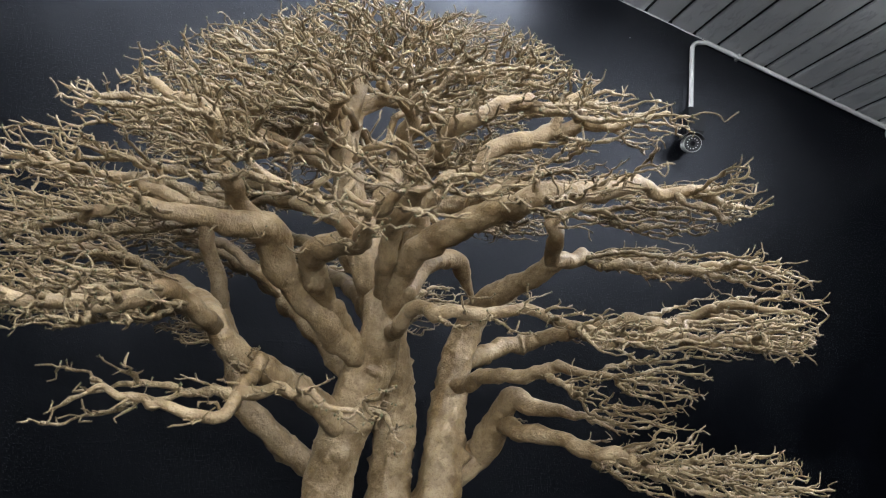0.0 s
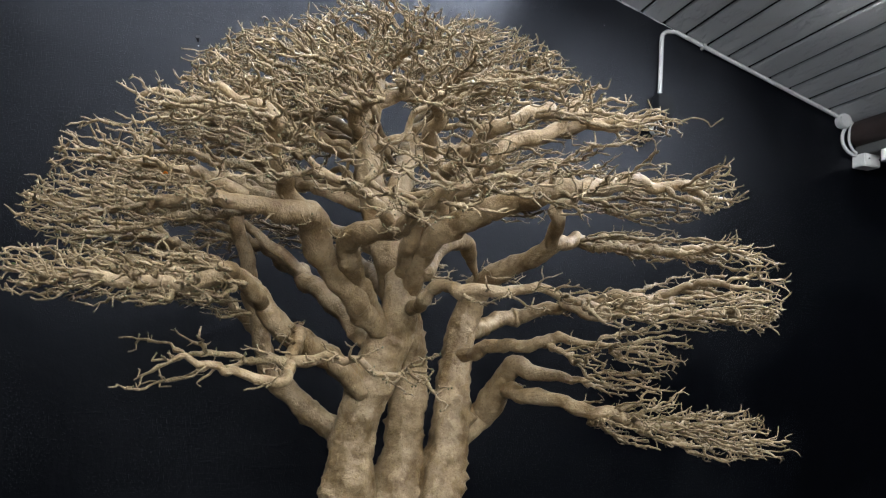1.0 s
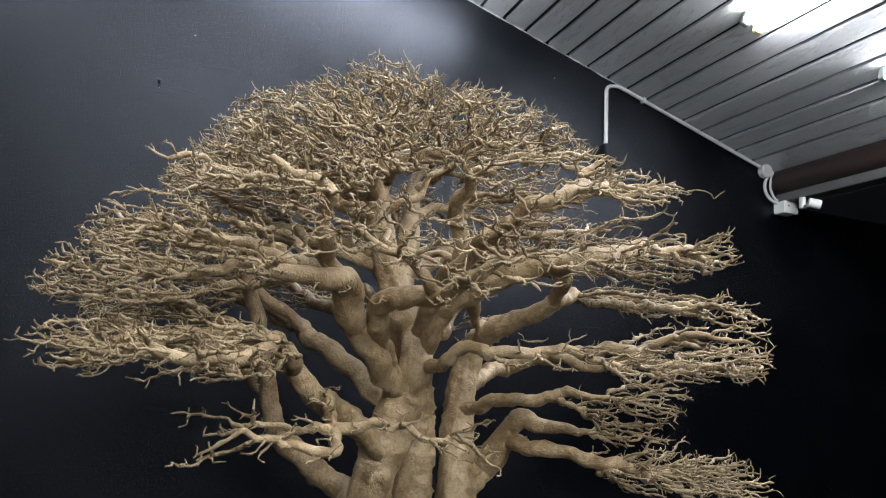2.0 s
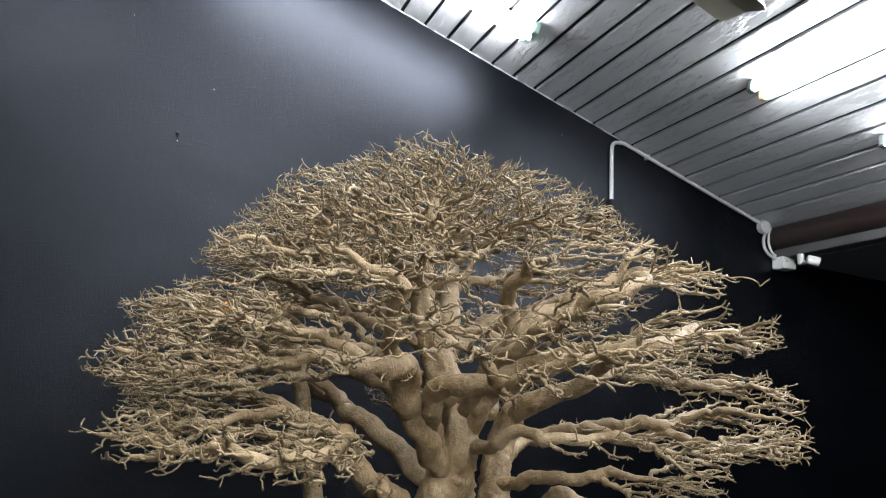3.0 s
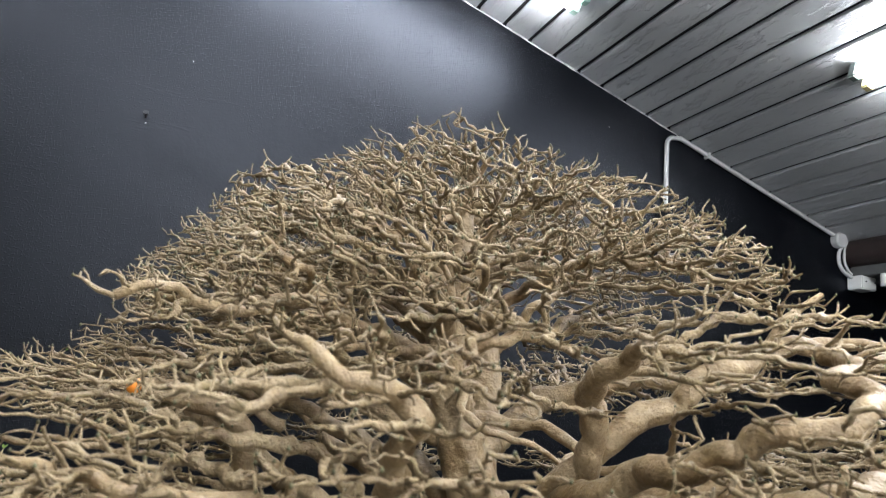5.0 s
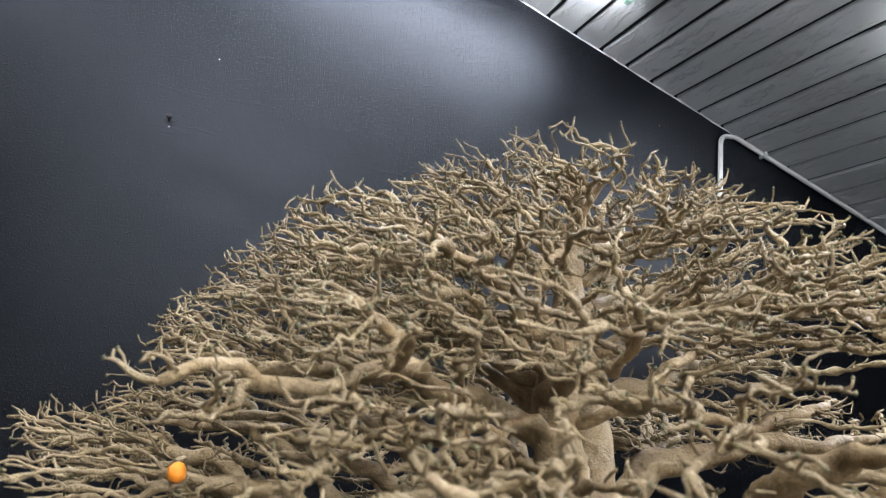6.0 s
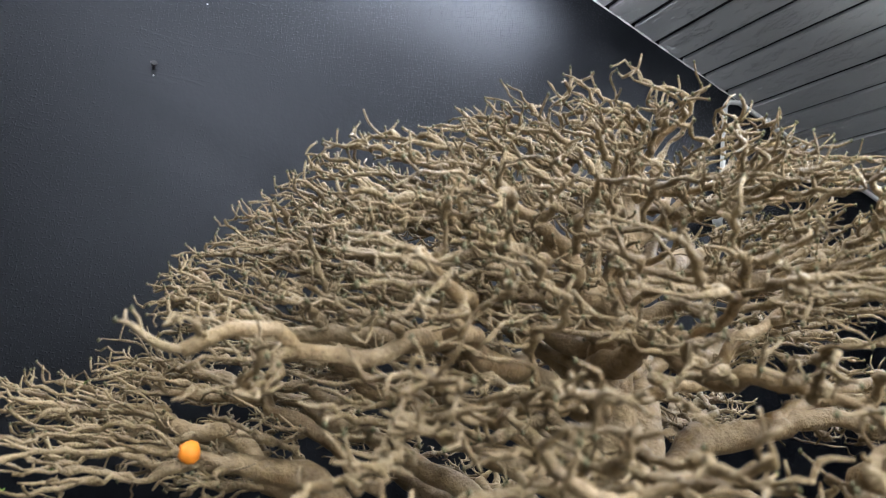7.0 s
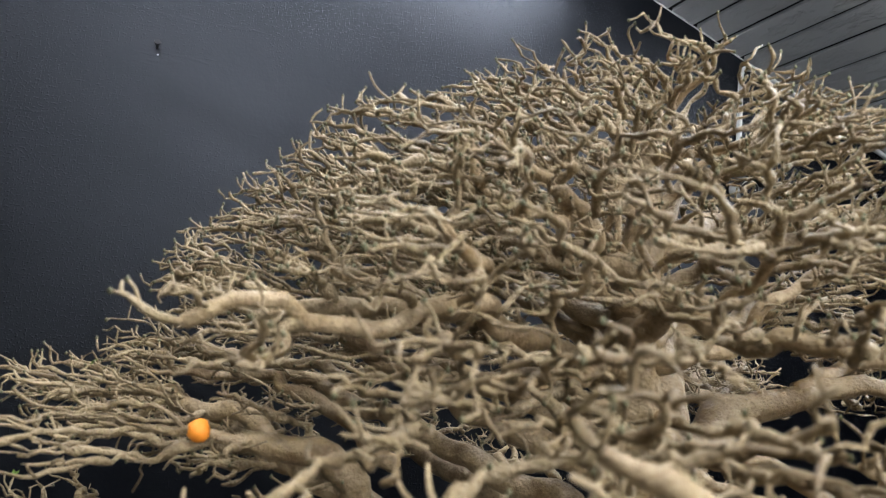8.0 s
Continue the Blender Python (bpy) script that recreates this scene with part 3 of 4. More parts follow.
limb("limb", (-1.485, -1.335, 1.175, .012), (-1.51, -1.41, 1.2, .012), (-1.55, -1.49, 1.205, .01), (-1.602, -1.535, 1.194, .008), (-1.69, -1.5, 1.185, .006), (-1.78, -1.42, 1.172, .003))
limb("limb", (-1.31, -1.1, 0.93, .032), (-1.34, -1.07, 0.962, .0227), (-1.4, -1.075, 1.0, .021), (-1.465, -1.08, 1.055, .0185), (-1.488, -1.085, 1.125, .0168), (-1.51, -1.11, 1.205, .0151), (-1.535, -1.135, 1.3, .0126),
     (-1.56, -1.15, 1.36, .012), (-1.62, -1.14, 1.385, .01), (-1.668, -1.15, 1.394, .0095), label="limb with a sealed cut end", dense=0.6)
limb("limb", (-1.31, -1.21, 1.04, .0151), (-1.37, -1.26, 1.1, .0134), (-1.43, -1.3, 1.143, .011), (-1.432, -1.37, 1.118, .009), (-1.45, -1.46, 1.095, .0075), (-1.48, -1.498, 1.09, .006),
     (-1.56, -1.51, 1.095, .0045), (-1.63, -1.52, 1.088, .003), wander=0.018, dense=0.8)
limb("limb", (-1.44, -1.43, 1.104, .007), (-1.38, -1.475, 1.104, .0055), (-1.33, -1.494, 1.098, .0042), (-1.29, -1.5, 1.1, .003), wander=0.018, dense=0.5)
limb("limb", (-1.235, -1.28, 1.25, .0168), (-1.19, -1.23, 1.305, .0151), (-1.14, -1.19, 1.322, .0151), (-1.11, -1.15, 1.3, .0151), (-1.09, -1.12, 1.25, .0168), label="arched limb that joins two stems", dense=0.2)
# upper
limb("limb", (-1.285, -1.185, 1.33, .026), (-1.265, -1.155, 1.42, .021), (-1.252, -1.125, 1.48, .017), (-1.235, -1.1, 1.56, .011), (-1.2, -1.08, 1.63, .007), (-1.17, -1.07, 1.68, .004), label="second leader beside the trunk", wander=0.006)
limb("limb", (-1.25, -1.27, 1.29, .0168), (-1.225, -1.33, 1.36, .0143), (-1.166, -1.376, 1.431, .0126), (-1.07, -1.395, 1.48, .012), (-0.975, -1.412, 1.512, .009), (-0.935, -1.47, 1.51, .005))
limb("limb", (-1.33, -1.195, 1.43, .0125), (-1.37, -1.175, 1.462, .012), (-1.418, -1.183, 1.472, .011), (-1.47, -1.225, 1.488, .009), (-1.527, -1.26, 1.495, .008), (-1.57, -1.22, 1.492, .007),
     (-1.605, -1.187, 1.488, .006), (-1.67, -1.15, 1.495, .004))
limb("limb", (-1.527, -1.26, 1.495, .0055), (-1.538, -1.305, 1.51, .0045), (-1.56, -1.34, 1.525, .0035), (-1.59, -1.365, 1.535, .0028))
limb("limb", (-1.335, -1.19, 1.455, .0125), (-1.352, -1.2, 1.484, .013), (-1.378, -1.293, 1.5, .009), (-1.366, -1.379, 1.483, .006), (-1.34, -1.44, 1.488, .003))
limb("limb", (-1.335, -1.19, 1.48, .01), (-1.34, -1.09, 1.51, .0085), (-1.4, -1.02, 1.54, .006), (-1.46, -0.98, 1.57, .004))
limb("limb", (-1.33, -1.195, 1.52, .011), (-1.37, -1.215, 1.545, .01), (-1.413, -1.228, 1.559, .008), (-1.45, -1.25, 1.585, .006), (-1.5, -1.27, 1.6, .004))
limb("limb", (-1.31, -1.2, 1.36, .0125), (-1.38, -1.14, 1.39, .012), (-1.43, -1.11, 1.41, .01), (-1.51, -1.04, 1.45, .008), (-1.6, -0.98, 1.49, .005))
limb("limb", (-1.3, -1.2, 1.34, .0202), (-1.24, -1.16, 1.375, .0185), (-1.17, -1.13, 1.42, .0168), (-1.1, -1.16, 1.45, .0125), (-1.0, -1.2, 1.47, .008), (-0.9, -1.22, 1.47, .004))
limb("limb", (-1.17, -1.13, 1.42, .011), (-1.08, -1.0, 1.425, .011), (-1.03, -0.94, 1.44, .01), (-1.0, -0.92, 1.49, .008), (-0.96, -0.9, 1.52, .004))
limb("limb", (-1.33, -1.2, 1.55, .013), (-1.39, -1.13, 1.6, .011), (-1.45, -1.04, 1.63, .008), (-1.51, -0.96, 1.65, .006), (-1.57, -0.9, 1.66, .004))
limb("limb", (-1.33, -1.2, 1.56, .013), (-1.25, -1.18, 1.6, .011), (-1.18, -1.15, 1.62, .008), (-1.1, -1.12, 1.6, .004))
limb("limb", (-1.55, -1.145, 1.345, .01), (-1.63, -1.08, 1.39, .008), (-1.7, -1.0, 1.4, .006), (-1.79, -0.93, 1.4, .003))
limb("limb", (-1.435, -0.95, 1.265, .012), (-1.53, -0.88, 1.32, .009), (-1.64, -0.84, 1.36, .007), (-1.78, -0.8, 1.375, .003))
limb("limb", (-1.51, -1.04, 1.45, .008), (-1.6, -1.02, 1.49, .006), (-1.69, -0.98, 1.53, .003))
limb("limb", (-1.46, -1.08, 1.63, .007), (-1.53, -0.98, 1.63, .005), (-1.63, -0.91, 1.62, .003))
limb("limb", (-1.29, -1.17, 1.29, .0126), (-1.4, -1.0, 1.36, .012), (-1.52, -0.9, 1.4, .008), (-1.64, -0.82, 1.43, .003))
limb("limb", (-1.33, -1.18, 1.39, .012), (-1.42, -1.0, 1.44, .01), (-1.5, -0.85, 1.47, .007), (-1.56, -0.76, 1.48, .003))
limb("limb", (-1.41, -1.03, 1.24, .012), (-1.49, -1.0, 1.3, .01), (-1.6, -0.98, 1.35, .007), (-1.74, -0.94, 1.37, .003))
limb("limb", (-1.485, -1.083, 1.12, .011), (-1.58, -1.0, 1.19, .009), (-1.7, -0.94, 1.23, .006), (-1.82, -0.88, 1.245, .003))
limb("limb", (-1.52, -1.46, 1.314, .008), (-1.58, -1.47, 1.335, .006), (-1.66, -1.455, 1.343, .005), (-1.74, -1.44, 1.345, .003))
limb("limb", (-1.43, -1.0, 1.42, .009), (-1.55, -0.93, 1.43, .007), (-1.66, -0.88, 1.435, .005), (-1.75, -0.84, 1.43, .003))
limb("limb", (-1.5, -1.09, 1.36, .008), (-1.6, -1.03, 1.41, .006), (-1.68, -1.0, 1.425, .004))
# outward on the lit side
limb("limb", (-1.325, -1.19, 1.55, .01), (-1.25, -1.25, 1.58, .008), (-1.16, -1.32, 1.595, .006), (-1.07, -1.39, 1.59, .004))
limb("limb", (-1.07, -1.395, 1.48, .008), (-1.03, -1.42, 1.53, .006), (-1.0, -1.44, 1.555, .004))
limb("limb", (-1.1, -1.16, 1.45, .01), (-1.0, -1.17, 1.495, .007), (-0.9, -1.16, 1.515, .004))
limb("limb", (-1.252, -1.125, 1.48, .011), (-1.13, -1.12, 1.53, .008), (-1.02, -1.11, 1.55, .005), (-0.95, -1.12, 1.55, .003))
limb("limb", (-1.24, -1.11, 1.54, .009), (-1.17, -1.18, 1.6, .007), (-1.1, -1.22, 1.63, .004))
limb("limb", (-1.335, -1.19, 1.5, .011), (-1.42, -1.08, 1.54, .009), (-1.52, -0.98, 1.565, .007), (-1.6, -0.92, 1.585, .004))
limb("limb", (-1.42, -1.09, 1.535, .007), (-1.51, -1.07, 1.565, .0055), (-1.585, -1.05, 1.575, .0035))
limb("limb", (-0.73, -1.19, 1.255, .008), (-0.69, -1.27, 1.282, .006), (-0.64, -1.33, 1.28, .0045), (-0.59, -1.36, 1.265, .003))
# stubs of cut limbs
limb("stub", (-1.112, -1.515, 1.35, .008), (-1.116, -1.535, 1.37, .0075), (-1.114, -1.54, 1.4, .006), label="dark stub of a pruned limb", dense=0.3)
limb("stub", (-1.545, -1.455, 1.3, .0075), (-1.55, -1.465, 1.322, .007), (-1.553, -1.468, 1.345, .006), label="dark stub of a pruned limb", dense=0.3)
# the far side
limb("limb", (-1.24, -1.15, 1.14, .0202), (-1.22, -1.0, 1.2, .0168), (-1.18, -0.86, 1.24, .0125), (-1.2, -0.72, 1.28, .008), (-1.15, -0.64, 1.29, .004))
limb("limb", (-1.25, -1.17, 1.2, .0168), (-1.3, -1.0, 1.27, .0151), (-1.36, -0.86, 1.31, .013), (-1.41, -0.7, 1.37, .008), (-1.45, -0.6, 1.39, .004))
limb("limb", (-1.3, -1.19, 1.33, .0151), (-1.28, -1.04, 1.4, .0126), (-1.24, -0.92, 1.45, .01), (-1.25, -0.8, 1.49, .005))
limb("limb", (-1.33, -1.2, 1.45, .0126), (-1.35, -1.08, 1.51, .012), (-1.37, -0.96, 1.56, .008), (-1.42, -0.86, 1.6, .004))
limb("limb", (-1.08, -1.07, 1.2, .0134), (-1.0, -0.93, 1.27, .013), (-0.92, -0.82, 1.32, .008), (-0.84, -0.78, 1.34, .004))
limb("limb", (-1.527, -1.26, 1.495, .007), (-1.59, -1.285, 1.482, .0055), (-1.65, -1.3, 1.474, .004), (-1.69, -1.31, 1.472, .003), dense=0.45)
limb("limb", (-1.56, -1.19, 1.232, .0105), (-1.63, -1.245, 1.214, .008), (-1.71, -1.29, 1.206, .006), (-1.77, -1.36, 1.2, .0045), (-1.84, -1.37, 1.2, .003), dense=0.8)


def reach(p, d):
    """The way from p along d to the outline."""
    k = np.arange(1, 40) * 0.012
    out = room_left(p + d * k[:, None]) < 0
    return float(k[out.argmax()]) if out.any() else 0.48


def upper_limbs(rs):
    """Slender crooked limbs leave the upper trunk in all directions."""
    trunk = BOUGHS[0][1]
    count = 26
    for k in range(count):
        f = k / (count - 1)
        z = 1.4 + 0.26 * f ** 0.9
        i = int(np.abs(trunk[:, 2] - z).argmin())
        a = 2.39996 * k + rs.uniform(-0.25, 0.25)
        el = radians(rs.uniform(-4, 22) + 26 * f ** 2)
        d = np.array((math.cos(a) * math.cos(el), math.sin(a) * math.cos(el), math.sin(el)))
        p = trunk[i, :3].copy()
        far = reach(p, d) * rs.uniform(0.5, 0.75) * (0.6 if math.cos(a - radians(235)) > 0.8 and z < 1.6 else 1.0)
        n = max(4, int(far / 0.03))
        r0 = 0.0042 + 0.012 * far
        rows = [(*p, min(r0, trunk[i, 3] * 0.8))]
        for m in range(1, n + 1):
            d = unit(d + rs.normal(scale=0.3, size=3) + UP * (0.03 - 0.2 * d[2]))
            p = p + d * far / n
            rows.append((*p, max(0.0026, r0 * (1 - 0.6 * m / n))))
        limb("limb", *rows, wander=0.012)


upper_limbs(np.random.RandomState(21))


def waves(P, scale, rs):
    """A smooth random field over places, about -1 to 1."""
    v = np.zeros(len(P))
    for k in range(7):
        w = unit(rs.normal(size=3)) * scale * rs.uniform(0.7, 1.5)
        v += np.sin(P @ w + rs.uniform(0, 6.28))
    return v / 3.2


CELL = 0.0158
LAYER = np.array((1.0, 1.0, 2.8))      # twigs spread in flat layers


def twig_sites(rs):
    """Places that the fine twigs reach for: a skin under the dome and flat pads round the outer limbs."""
    lo, hi = np.array((-2.15, -1.95, 0.93)), np.array((-0.5, -0.42, 1.75))
    axes = [np.arange(lo[i], hi[i], CELL) for i in range(3)]
    P = np.stack(np.meshgrid(*axes, indexing="ij"), -1).reshape(-1, 3)
    P = P + rs.uniform(-0.5, 0.5, P.shape) * CELL
    edge = 0.03 + 0.026 * waves(P, 34, rs)
    room = room_left(P)
    keep = room > edge
    P, room = P[keep], room[keep]
    pads = KDTree(sum(len(s) for _, s, _, _ in BOUGHS))
    n = 0
    thick, share = [], []
    for _, s, _, dense in BOUGHS:
        if s[0, 3] > 0.035:
            continue
        f = np.linspace(0, 1, len(s))
        for p, g, r in zip(s[:, :3], f, s[:, 3]):
            if g > 0.28 and r < 0.016:
                pads.insert(p * LAYER, n)
                thick.append((0.043 + 0.053 * g) * (0.72 if p[0] > -1.1 and 1.28 < p[2] < 1.37 else 0.9 if p[0] > -1.1 and 1.17 < p[2] < 1.3 else 1.12))
                share.append(dense)
                n += 1
    pads.balance()
    found = [pads.find(q) for q in P * LAYER]
    which, near = np.array([f[1] for f in found]), np.array([f[2] for f in found])
    thick, share = np.array(thick)[which], np.array(share)[which]
    gaps = waves(P, 26, rs)
    z = P[:, 2]
    skin = (z > 1.54) & (room < 0.075 + 0.06 * gaps) & (near < 0.2)
    pad = (near < thick * (1 + 0.5 * gaps)) & (room < np.where((z < 1.07) & (P[:, 0] > -1.02), 0.55, 0.3))
    # the side turned to the visitor is kept open round the trunk
    h = np.hypot(P[:, 0] - AX, P[:, 1] - AY)
    front = (P[:, 1] < -1.24) & (z > 1.2) & (z < 1.54) & (P[:, 0] > -1.43) & (P[:, 0] < np.where(z > 1.38, -0.93, -1.0))
    face = (P[:, 1] < -1.2) & (z > 1.45) & (z < 1.63)
    low = (P[:, 0] < np.where(P[:, 1] < -1.3, -1.08, -1.22)) & (z < 1.15)
    cut = np.linalg.norm(P - np.array((-1.685, -1.175, 1.4)), axis=1) < 0.035
    inner = (P[:, 0] < -1.28) & (room > 0.13) & (z > 1.28) & (z < 1.475)
    share = share * np.where(inner, 0.4, 1.0) * np.where(front, np.where(h < 0.3, 0.14, 0.42), 1.0) * np.where(face, 0.6, 1.0) * np.where(low, 0.27, 1.0)
    keep = (skin | pad) & ~cut & (rs.rand(len(P)) < 0.9 * share)
    return P[keep]


STEP, KILL = 0.0078, 0.0125


def grow(rs):
    """Lets crooked twigs grow from the limbs towards all sites; gives places, parents and the owning limb."""
    seeds, owner, heads, limit = [], [], [], []
    due = 0.0
    for k, (_, s, _, _) in enumerate(BOUGHS):
        if s[0, 3] > 0.035:
            start = int(0.8 * len(s))
        else:
            start = int(len(s) * (0.38 if s[0, 3] > 0.017 else 0.22))
        h = unit(np.gradient(s[:, :3], axis=0))
        gone = 0.02
        for i in range(start, len(s)):
            gone += np.linalg.norm(s[i, :3] - s[i - 1, :3]) if i else 0
            if gone < due and i < len(s) - 1:
                continue
            gone, due = 0.0, rs.uniform(0.016, 0.034) if s[i, 3] > 0.005 else rs.uniform(0.008, 0.018)
            seeds.append(s[i, :3])
            owner.append(k)
            heads.append(h[i])
            limit.append(s[i, 3])
    P, D, own, cap = np.array(seeds), np.array(heads), np.array(owner), np.array(limit)
    parent = np.full(len(P), -1)
    kids = np.zeros(len(P), int)
    last = np.zeros((len(P), 3))
    A = twig_sites(rs)
    tree = KDTree(len(P))
    for i, p in enumerate(P):
        tree.insert(p * LAYER, i)
    tree.balance()
    found = [tree.find(a) for a in A * LAYER]
    idx, dist = np.array([f[1] for f in found]), np.array([f[2] for f in found])
    for _ in range(80):
        ahead = unit(unit((P - HEART) * FLAT) + 0.5 * D)
        act = dist < 0.13
        v = unit(A[act] - P[idx[act]])
        fair = (v * ahead[idx[act]]).sum(1) > 0.25
        who, v = idx[act][fair], v[fair]
        acc = np.stack([np.bincount(who, v[:, j], len(P)) for j in range(3)], 1)
        hit = np.flatnonzero((np.bincount(who, minlength=len(P)) > 0) & (kids < 3))
        if not len(hit):
            break
        d = unit(unit(acc[hit]) + 0.48 * ahead[hit] + 0.58 * rs.normal(size=(len(hit), 3)) * np.array((1, 1, 0.55)) + np.array((0, 0, 0.04)))
        fresh = (d * last[hit]).sum(1) < 0.82
        hit, d = hit[fresh], d[fresh]
        if not len(hit):
            break
        Q = P[hit] + d * STEP * rs.uniform(0.75, 1.25, (len(hit), 1))
        base = len(P)
        kids[hit] += 1
        last[hit] = d
        P, D = np.vstack([P, Q]), np.vstack([D, d])
        parent, own, cap = np.r_[parent, hit], np.r_[own, own[hit]], np.r_[cap, cap[hit]]
        kids, last = np.r_[kids, np.zeros(len(Q), int)], np.vstack([last, np.zeros((len(Q), 3))])
        tree = KDTree(len(Q))
        for i, p in enumerate(Q):
            tree.insert(p * LAYER, base + i)
        tree.balance()
        for j, a in enumerate(A * LAYER):
            _, i, e = tree.find(a)
            if e < dist[j]:
                idx[j], dist[j] = i, e
        live = dist > KILL
        A, idx, dist = A[live], idx[live], dist[live]
    # short spurs along the twigs
    roots = len(seeds)
    some = np.flatnonzero((rs.rand(len(P)) < np.where(P[:, 2] > 1.55, 0.34, 0.24)) & (np.arange(len(P)) >= roots) & (kids < 2))
    side = unit(np.cross(D[some], rs.normal(size=(len(some), 3))))
    d = unit(0.7 * D[some] + side + np.array((0, 0, 0.25)))
    for m in range(2):
        src = some if m == 0 else np.arange(len(P) - len(some), len(P))
        d = unit(d + 0.4 * rs.normal(size=d.shape) + np.array((0, 0, 0.16)))
        Q = P[src] + d * rs.uniform(0.004, 0.011, (len(src), 1))
        P, parent, own, cap = np.vstack([P, Q]), np.r_[parent, src], np.r_[own, own[src]], np.r_[cap, cap[src]]
    return P, parent, own, cap, roots


TIP, FORK = 0.00092, 1.93


def twig_chains(rs):
    """The grown twigs as chains of places and radii, gathered by limb and by the shoot that they belong to."""
    P, parent, own, cap, roots = grow(rs)
    n = len(P)
    load = np.zeros(n)
    leaf = np.ones(n, bool)
    leaf[parent[parent >= 0]] = False
    load[leaf] = (TIP * rs.uniform(0.85, 1.2, leaf.sum())) ** FORK
    for i in range(n - 1, roots - 1, -1):
        load[parent[i]] += load[i]
    rad = np.minimum(load ** (1 / FORK), 0.8 * cap)
    main = np.full(n, -1)
    for i in range(roots, n):
        p = parent[i]
        if p >= roots and (main[p] < 0 or rad[i] > rad[main[p]]):
            main[p] = i
    shoot = np.arange(n)
    for i in range(roots, n):
        if parent[i] >= roots:
            shoot[i] = shoot[parent[i]]
    lump = 1 + 0.24 * rs.normal(size=n).clip(-1.2, 2.0)
    lump = np.where(rs.rand(n) < 0.2, lump + 0.45, lump)
    groups = {}
    for i in range(roots, n):
        p = parent[i]
        if p >= roots and main[p] == i:
            continue
        way = [p, i]
        while main[way[-1]] >= 0:
            way.append(main[way[-1]])
        r = rad[way] * lump[way]
        r[0] = rad[i] * 1.15
        r[-1] *= 0.75
        pts = spline(np.column_stack([P[way], r]), STEP * 0.55)
        groups.setdefault(int(own[i]), {}).setdefault(int(shoot[i]), []).append(pts)
    return groups


def tube_arrays(pts, radii, sides, verts, faces, tip=True, rough=0.0, rs=None):
    """Adds a tapering tube to the growing lists of a mesh."""
    n = len(pts)
    d = np.gradient(pts, axis=0)
    d /= np.linalg.norm(d, axis=1)[:, None] + 1e-12
    ref = np.cross(d[0], (0.31, 0.77, 0.55))
    ref /= np.linalg.norm(ref) + 1e-12
    base = len(verts)
    ang = np.arange(sides) * 2 * math.pi / sides
    ca, sa = np.cos(ang)[:, None], np.sin(ang)[:, None]
    for i in range(n):
        ref = ref - d[i] * ref.dot(d[i])
        ref /= np.linalg.norm(ref) + 1e-12
        rr = radii[i]
        if rough:
            rr = rr * (1 + rough * rs.normal(size=(sides, 1)))
        verts.extend((pts[i] + (ca * ref + sa * np.cross(d[i], ref)) * rr).tolist())
    for i in range(n - 1):
        a, b = base + i * sides, base + (i + 1) * sides
        for k in range(sides):
            k2 = (k + 1) % sides
            faces.append((a + k, a + k2, b + k2, b + k))
    if tip:
        verts.append((pts[-1] + d[-1] * radii[-1] * 0.7).tolist())
        a = base + (n - 1) * sides
        for k in range(sides):
            faces.append((a + k, a + (k + 1) % sides, len(verts) - 1))


def bud_arrays(p, r, buds):
    v, f = buds
    b = len(v)
    for d in ((1, 0, 0), (-1, 0, 0), (0, 1, 0), (0, -1, 0), (0, 0, 1.5), (0, 0, -1.2)):
        v.append((p[0] + d[0] * r, p[1] + d[1] * r, p[2] + d[2] * r))
    for a, c in ((0, 2), (2, 1), (1, 3), (3, 0)):
        f.append((b + a, b + c, b + 4))
        f.append((b + c, b + a, b + 5))


def mesh_part(name, verts, faces, mat, parent, label=""):
    me = bpy.data.meshes.new(name)
    me.from_pydata(verts, [], faces)
    me.materials.append(mat)
    me.polygons.foreach_set("use_smooth", [True] * len(me.polygons))
    ob = new(name, me)
    ob.parent = parent
    if label:
        ob["label"] = label
    return ob


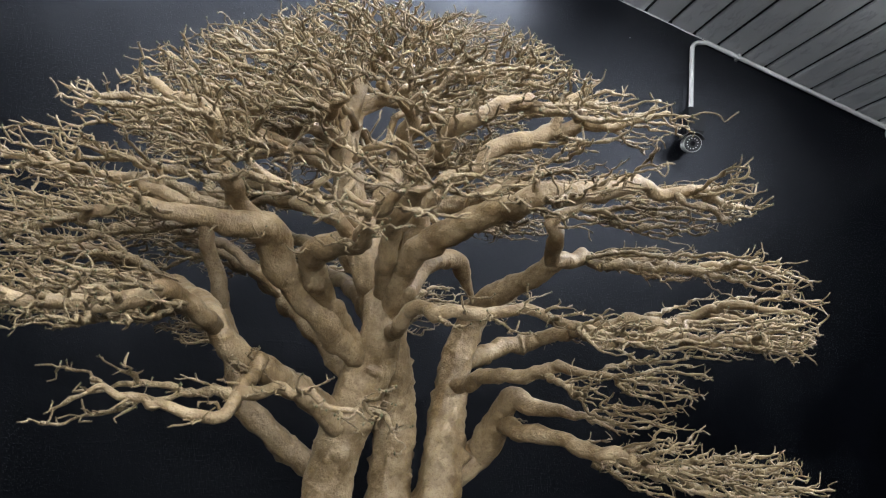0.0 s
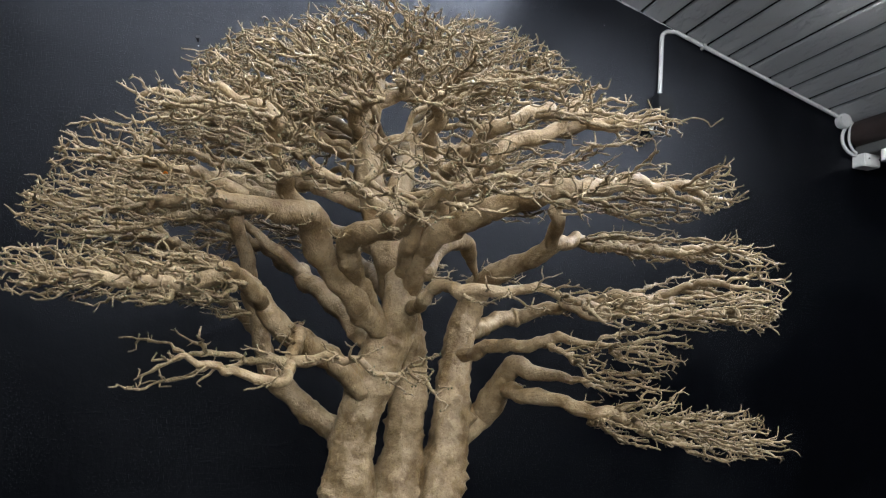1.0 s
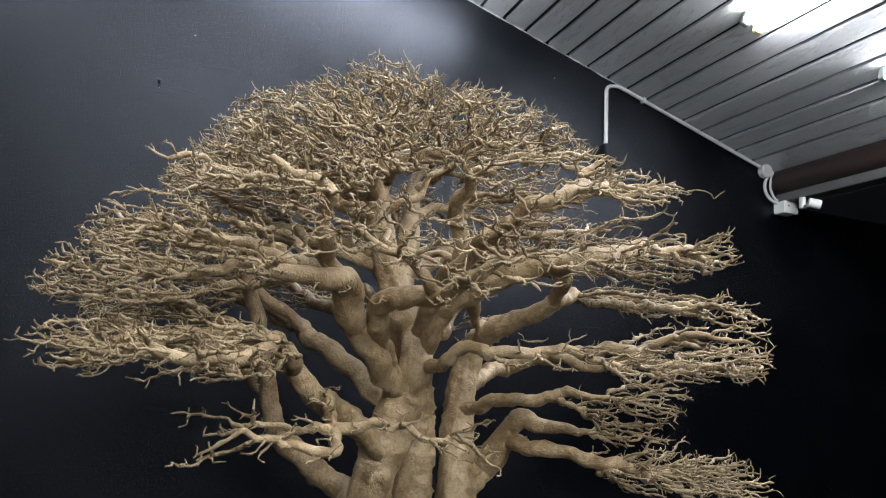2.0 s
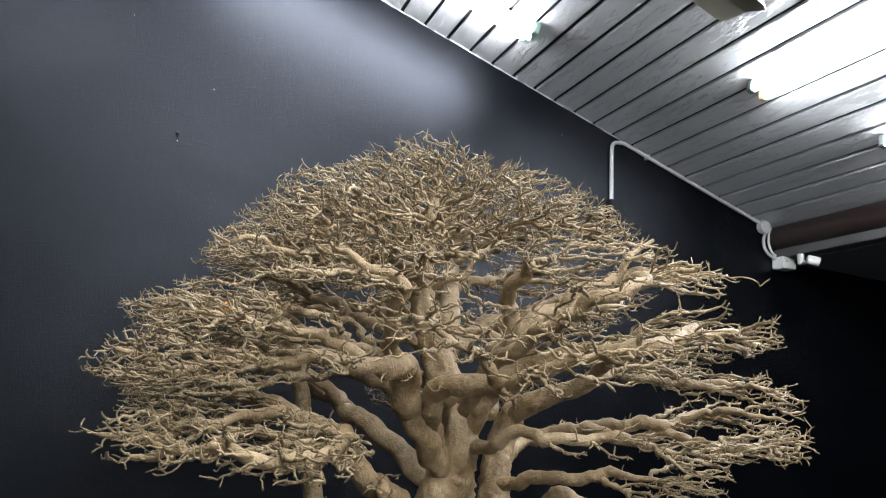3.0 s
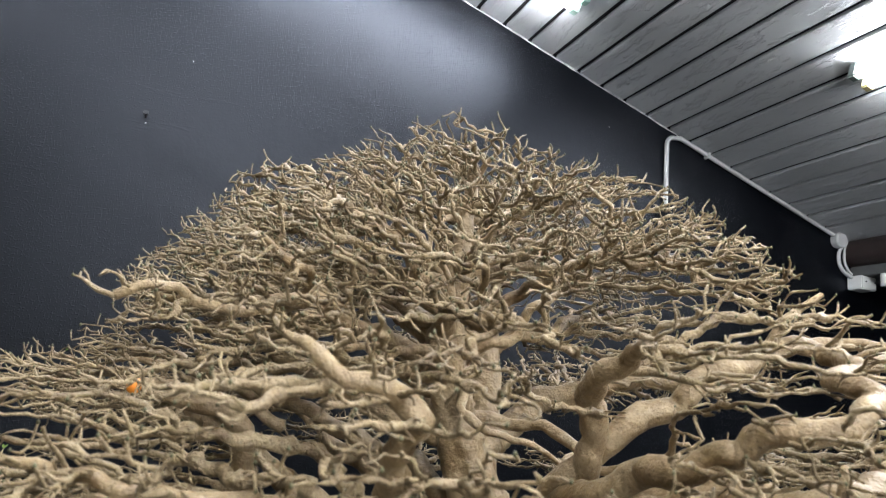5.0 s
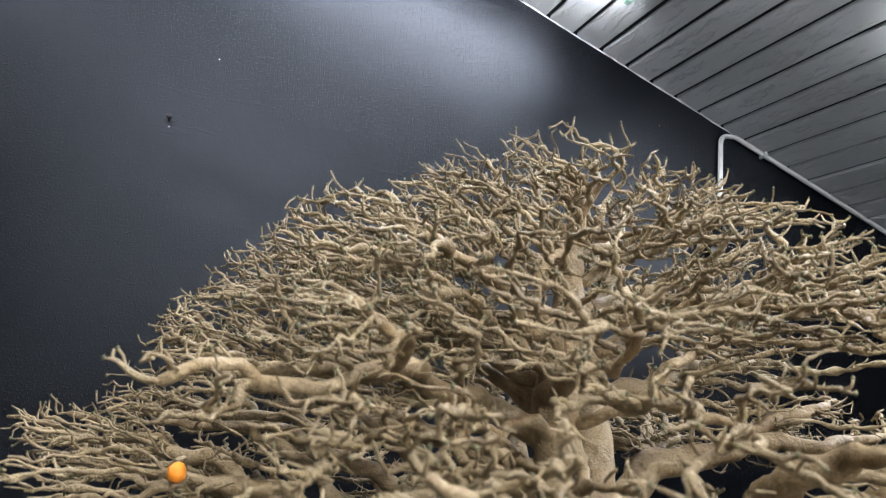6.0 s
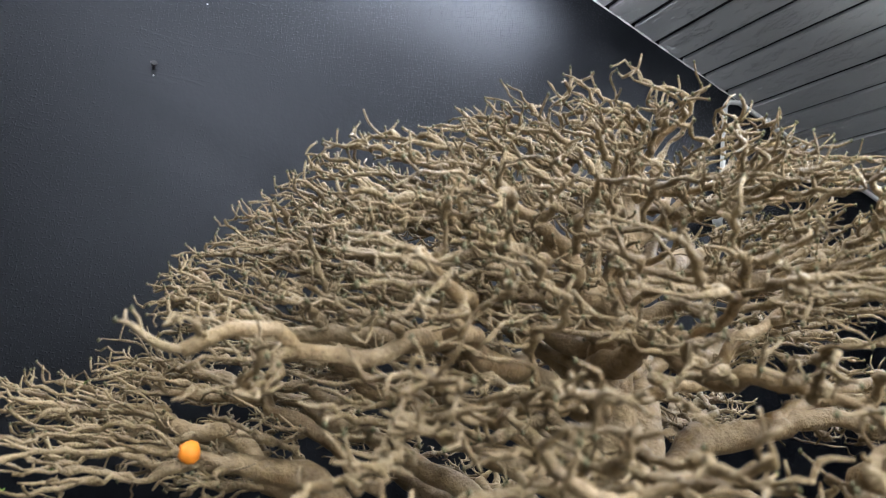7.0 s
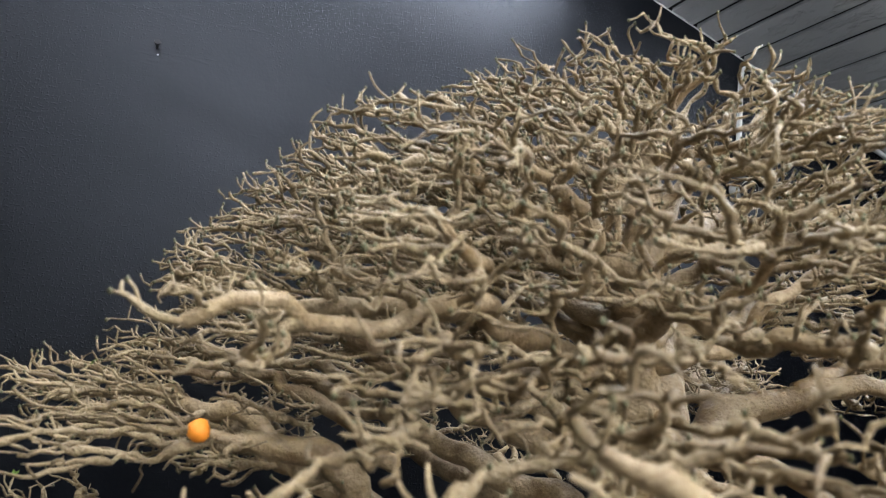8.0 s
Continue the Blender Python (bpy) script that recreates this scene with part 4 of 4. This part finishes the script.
def limb_surface(s, sides, rs, thick):
    """The skin of a limb: rings with swellings, burrs and shallow flutes."""
    n = len(s)
    pts = s[:, :3]
    d = np.gradient(pts, axis=0)
    d /= np.linalg.norm(d, axis=1)[:, None]
    ref = np.cross(d[0], (0.31, 0.77, 0.55))
    ref /= np.linalg.norm(ref)
    verts, faces = [], []
    burrs = [(rs.uniform(0, n), rs.uniform(0, 2 * math.pi), rs.uniform(0.12, 0.4), rs.uniform(0.3, 0.75 if thick else 1.0)) for _ in range(int(n * (0.6 if thick else 0.18)))]
    ring = 0.006 if thick else 0.009
    ang = np.arange(sides) * 2 * math.pi / sides
    off = rs.uniform(0, 50, 3)
    knot = np.zeros(n)
    for c in rs.uniform(0, n, 0 if thick else int(n * ring / 0.04)):
        knot += rs.uniform(0.03, 0.14 if s[:, 3].max() > 0.012 else 0.32) * np.exp(-((np.arange(n) - c) * ring / 0.007) ** 2)
    for i in range(n):
        ref = ref - d[i] * ref.dot(d[i])
        ref /= np.linalg.norm(ref)
        sd = np.cross(d[i], ref)
        for a in ang:
            way = ref * math.cos(a) + sd * math.sin(a)
            r = s[i, 3]
            q = pts[i] + way * r
            f = 1 + 0.12 * noise.noise(Vector(q * 24 + off)) + 0.11 * noise.noise(Vector(q * 85 + off)) + knot[i]
            if thick:
                f += 0.13 * noise.noise(Vector((math.cos(a) * 1.9, math.sin(a) * 1.9, q[2] * 5 + off[0])))
            for bi, ba, bh, bw in burrs:
                di = (i - bi) * ring / max(r, 0.006)
                if abs(di) < 1.2 * bw:
                    da = (a - ba + math.pi) % (2 * math.pi) - math.pi
                    f += bh * 0.7 * math.exp(-((di / (0.36 * bw)) ** 2 + (da / (0.4 * bw)) ** 2))
            verts.append(tuple(pts[i] + way * r * f))
    for i in range(n - 1):
        a, b = i * sides, (i + 1) * sides
        for k in range(sides):
            k2 = (k + 1) % sides
            faces.append((a + k, a + k2, b + k2, b + k))
    verts.append(tuple(pts[0] - d[0] * s[0, 3] * 0.5))
    for k in range(sides):
        faces.append(((k + 1) % sides, k, len(verts) - 1))
    verts.append(tuple(pts[-1] + d[-1] * s[-1, 3] * 0.6))
    for k in range(sides):
        faces.append(((n - 1) * sides + k, (n - 1) * sides + (k + 1) % sides, len(verts) - 1))
    return verts, faces


def make_bonsai():
    rs = np.random.RandomState(3)
    tree = tagged(empty("bonsai_tree", (AX, AY, 0.66)), "leafless bonsai tree with pale tan bark and dense fine twigs", "bonsai tree")
    shift = np.array((AX, AY, 0.66))
    buds = ([], [])
    leafy = []
    shoots = twig_chains(np.random.RandomState(11))
    for k, (name, s, label, dense) in enumerate(BOUGHS):
        thick = s[0, 3] > 0.035
        t = s.copy()
        t[:, :3] -= shift
        v, f = limb_surface(t, 36 if thick else 18, rs, thick)
        host = mesh_part(name, v, f, BARK, tree, label)
        # its shoots, each a mesh of its own; the shortest are gathered in one
        few = ([], [])
        for chains in shoots.get(k, {}).values():
            size = sum(len(c) for c in chains)
            verts, faces = few if size < 12 else ([], [])
            for c in chains:
                tube_arrays(c[:, :3] - shift, c[:, 3], 7 if c[0, 3] > 0.003 else (6 if c[0, 3] > 0.0018 else 5), verts, faces)
                end = c[-1, :3]
                if end[0] < -1.5 and 1.2 < end[2] < 1.48:
                    leafy.append((end - shift, unit(end - c[-2, :3])))
                if rs.rand() < (0.8 if end[2] > 1.5 else 0.35):
                    bud_arrays(end - shift, max(0.0015, c[-1, 3] * rs.uniform(1.1, 1.7)), buds)
            if size >= 12:
                mesh_part("branch", verts, faces, TWIG, host)
        if few[0]:
            mesh_part("twig_mass", few[0], few[1], TWIG, host)["kind"] = "stuff"
    ob = mesh_part("bud_mass", buds[0], buds[1], BUD, tree, "tiny dark buds at the twig tips")
    ob["kind"] = "stuff"
    for k in range(9):
        p, d = leafy[int(rs.randint(len(leafy)))]
        bm = bmesh.new()
        side = unit(np.cross(d, UP))
        for q in (-1, 1):
            tip = p + unit(d + side * q * 0.6 + UP * 0.3) * 0.008
            midl = (p + tip) / 2
            vs = [bm.verts.new(v) for v in (p, midl + UP * 0.0012 + side * 0.0022, tip, midl - side * 0.0022, midl - UP * 0.001)]
            bm.faces.new((vs[0], vs[1], vs[2], vs[4]))
            bm.faces.new((vs[0], vs[4], vs[2], vs[3]))
        part("leaf", bm, LEAF, tree, "tiny fresh green leaf")
    # sealed cut with orange paste
    bm = bmesh.new()
    c = Vector((-1.671, -1.151, 1.395)) - Vector(shift)
    bmesh.ops.create_icosphere(bm, subdivisions=2, radius=0.0085)
    for v in bm.verts:
        v.co *= 1 + 0.2 * noise.noise(v.co * 160)
    bmesh.ops.translate(bm, verts=bm.verts, vec=c)
    part("wound_paste", bm, PASTE, tree, "bright orange wound paste on a cut")
    return tree


make_bonsai()


def make_stand():
    t = tagged(empty("bonsai_pot", (AX, AY, 0.58)), "shallow dark pot filled with soil under the tree", "pot")
    bm = bmesh.new()
    tube(bm, [(0, 0, z) for z in (-0.02, 0.0, 0.09, 0.1, 0.1, 0.085)], [0.25, 0.27, 0.31, 0.32, 0.3, 0.295], 40)
    part("bowl", bm, DARKBOX, t)
    p = tagged(empty("plinth", (AX, AY, 0)), "plain black plinth carrying the pot", "plinth")
    bm = bmesh.new()
    box(bm, (-0.3, -0.3, 0), (0.3, 0.3, 0.559), 0.005)
    part("body", bm, BLACK, p)


make_stand()
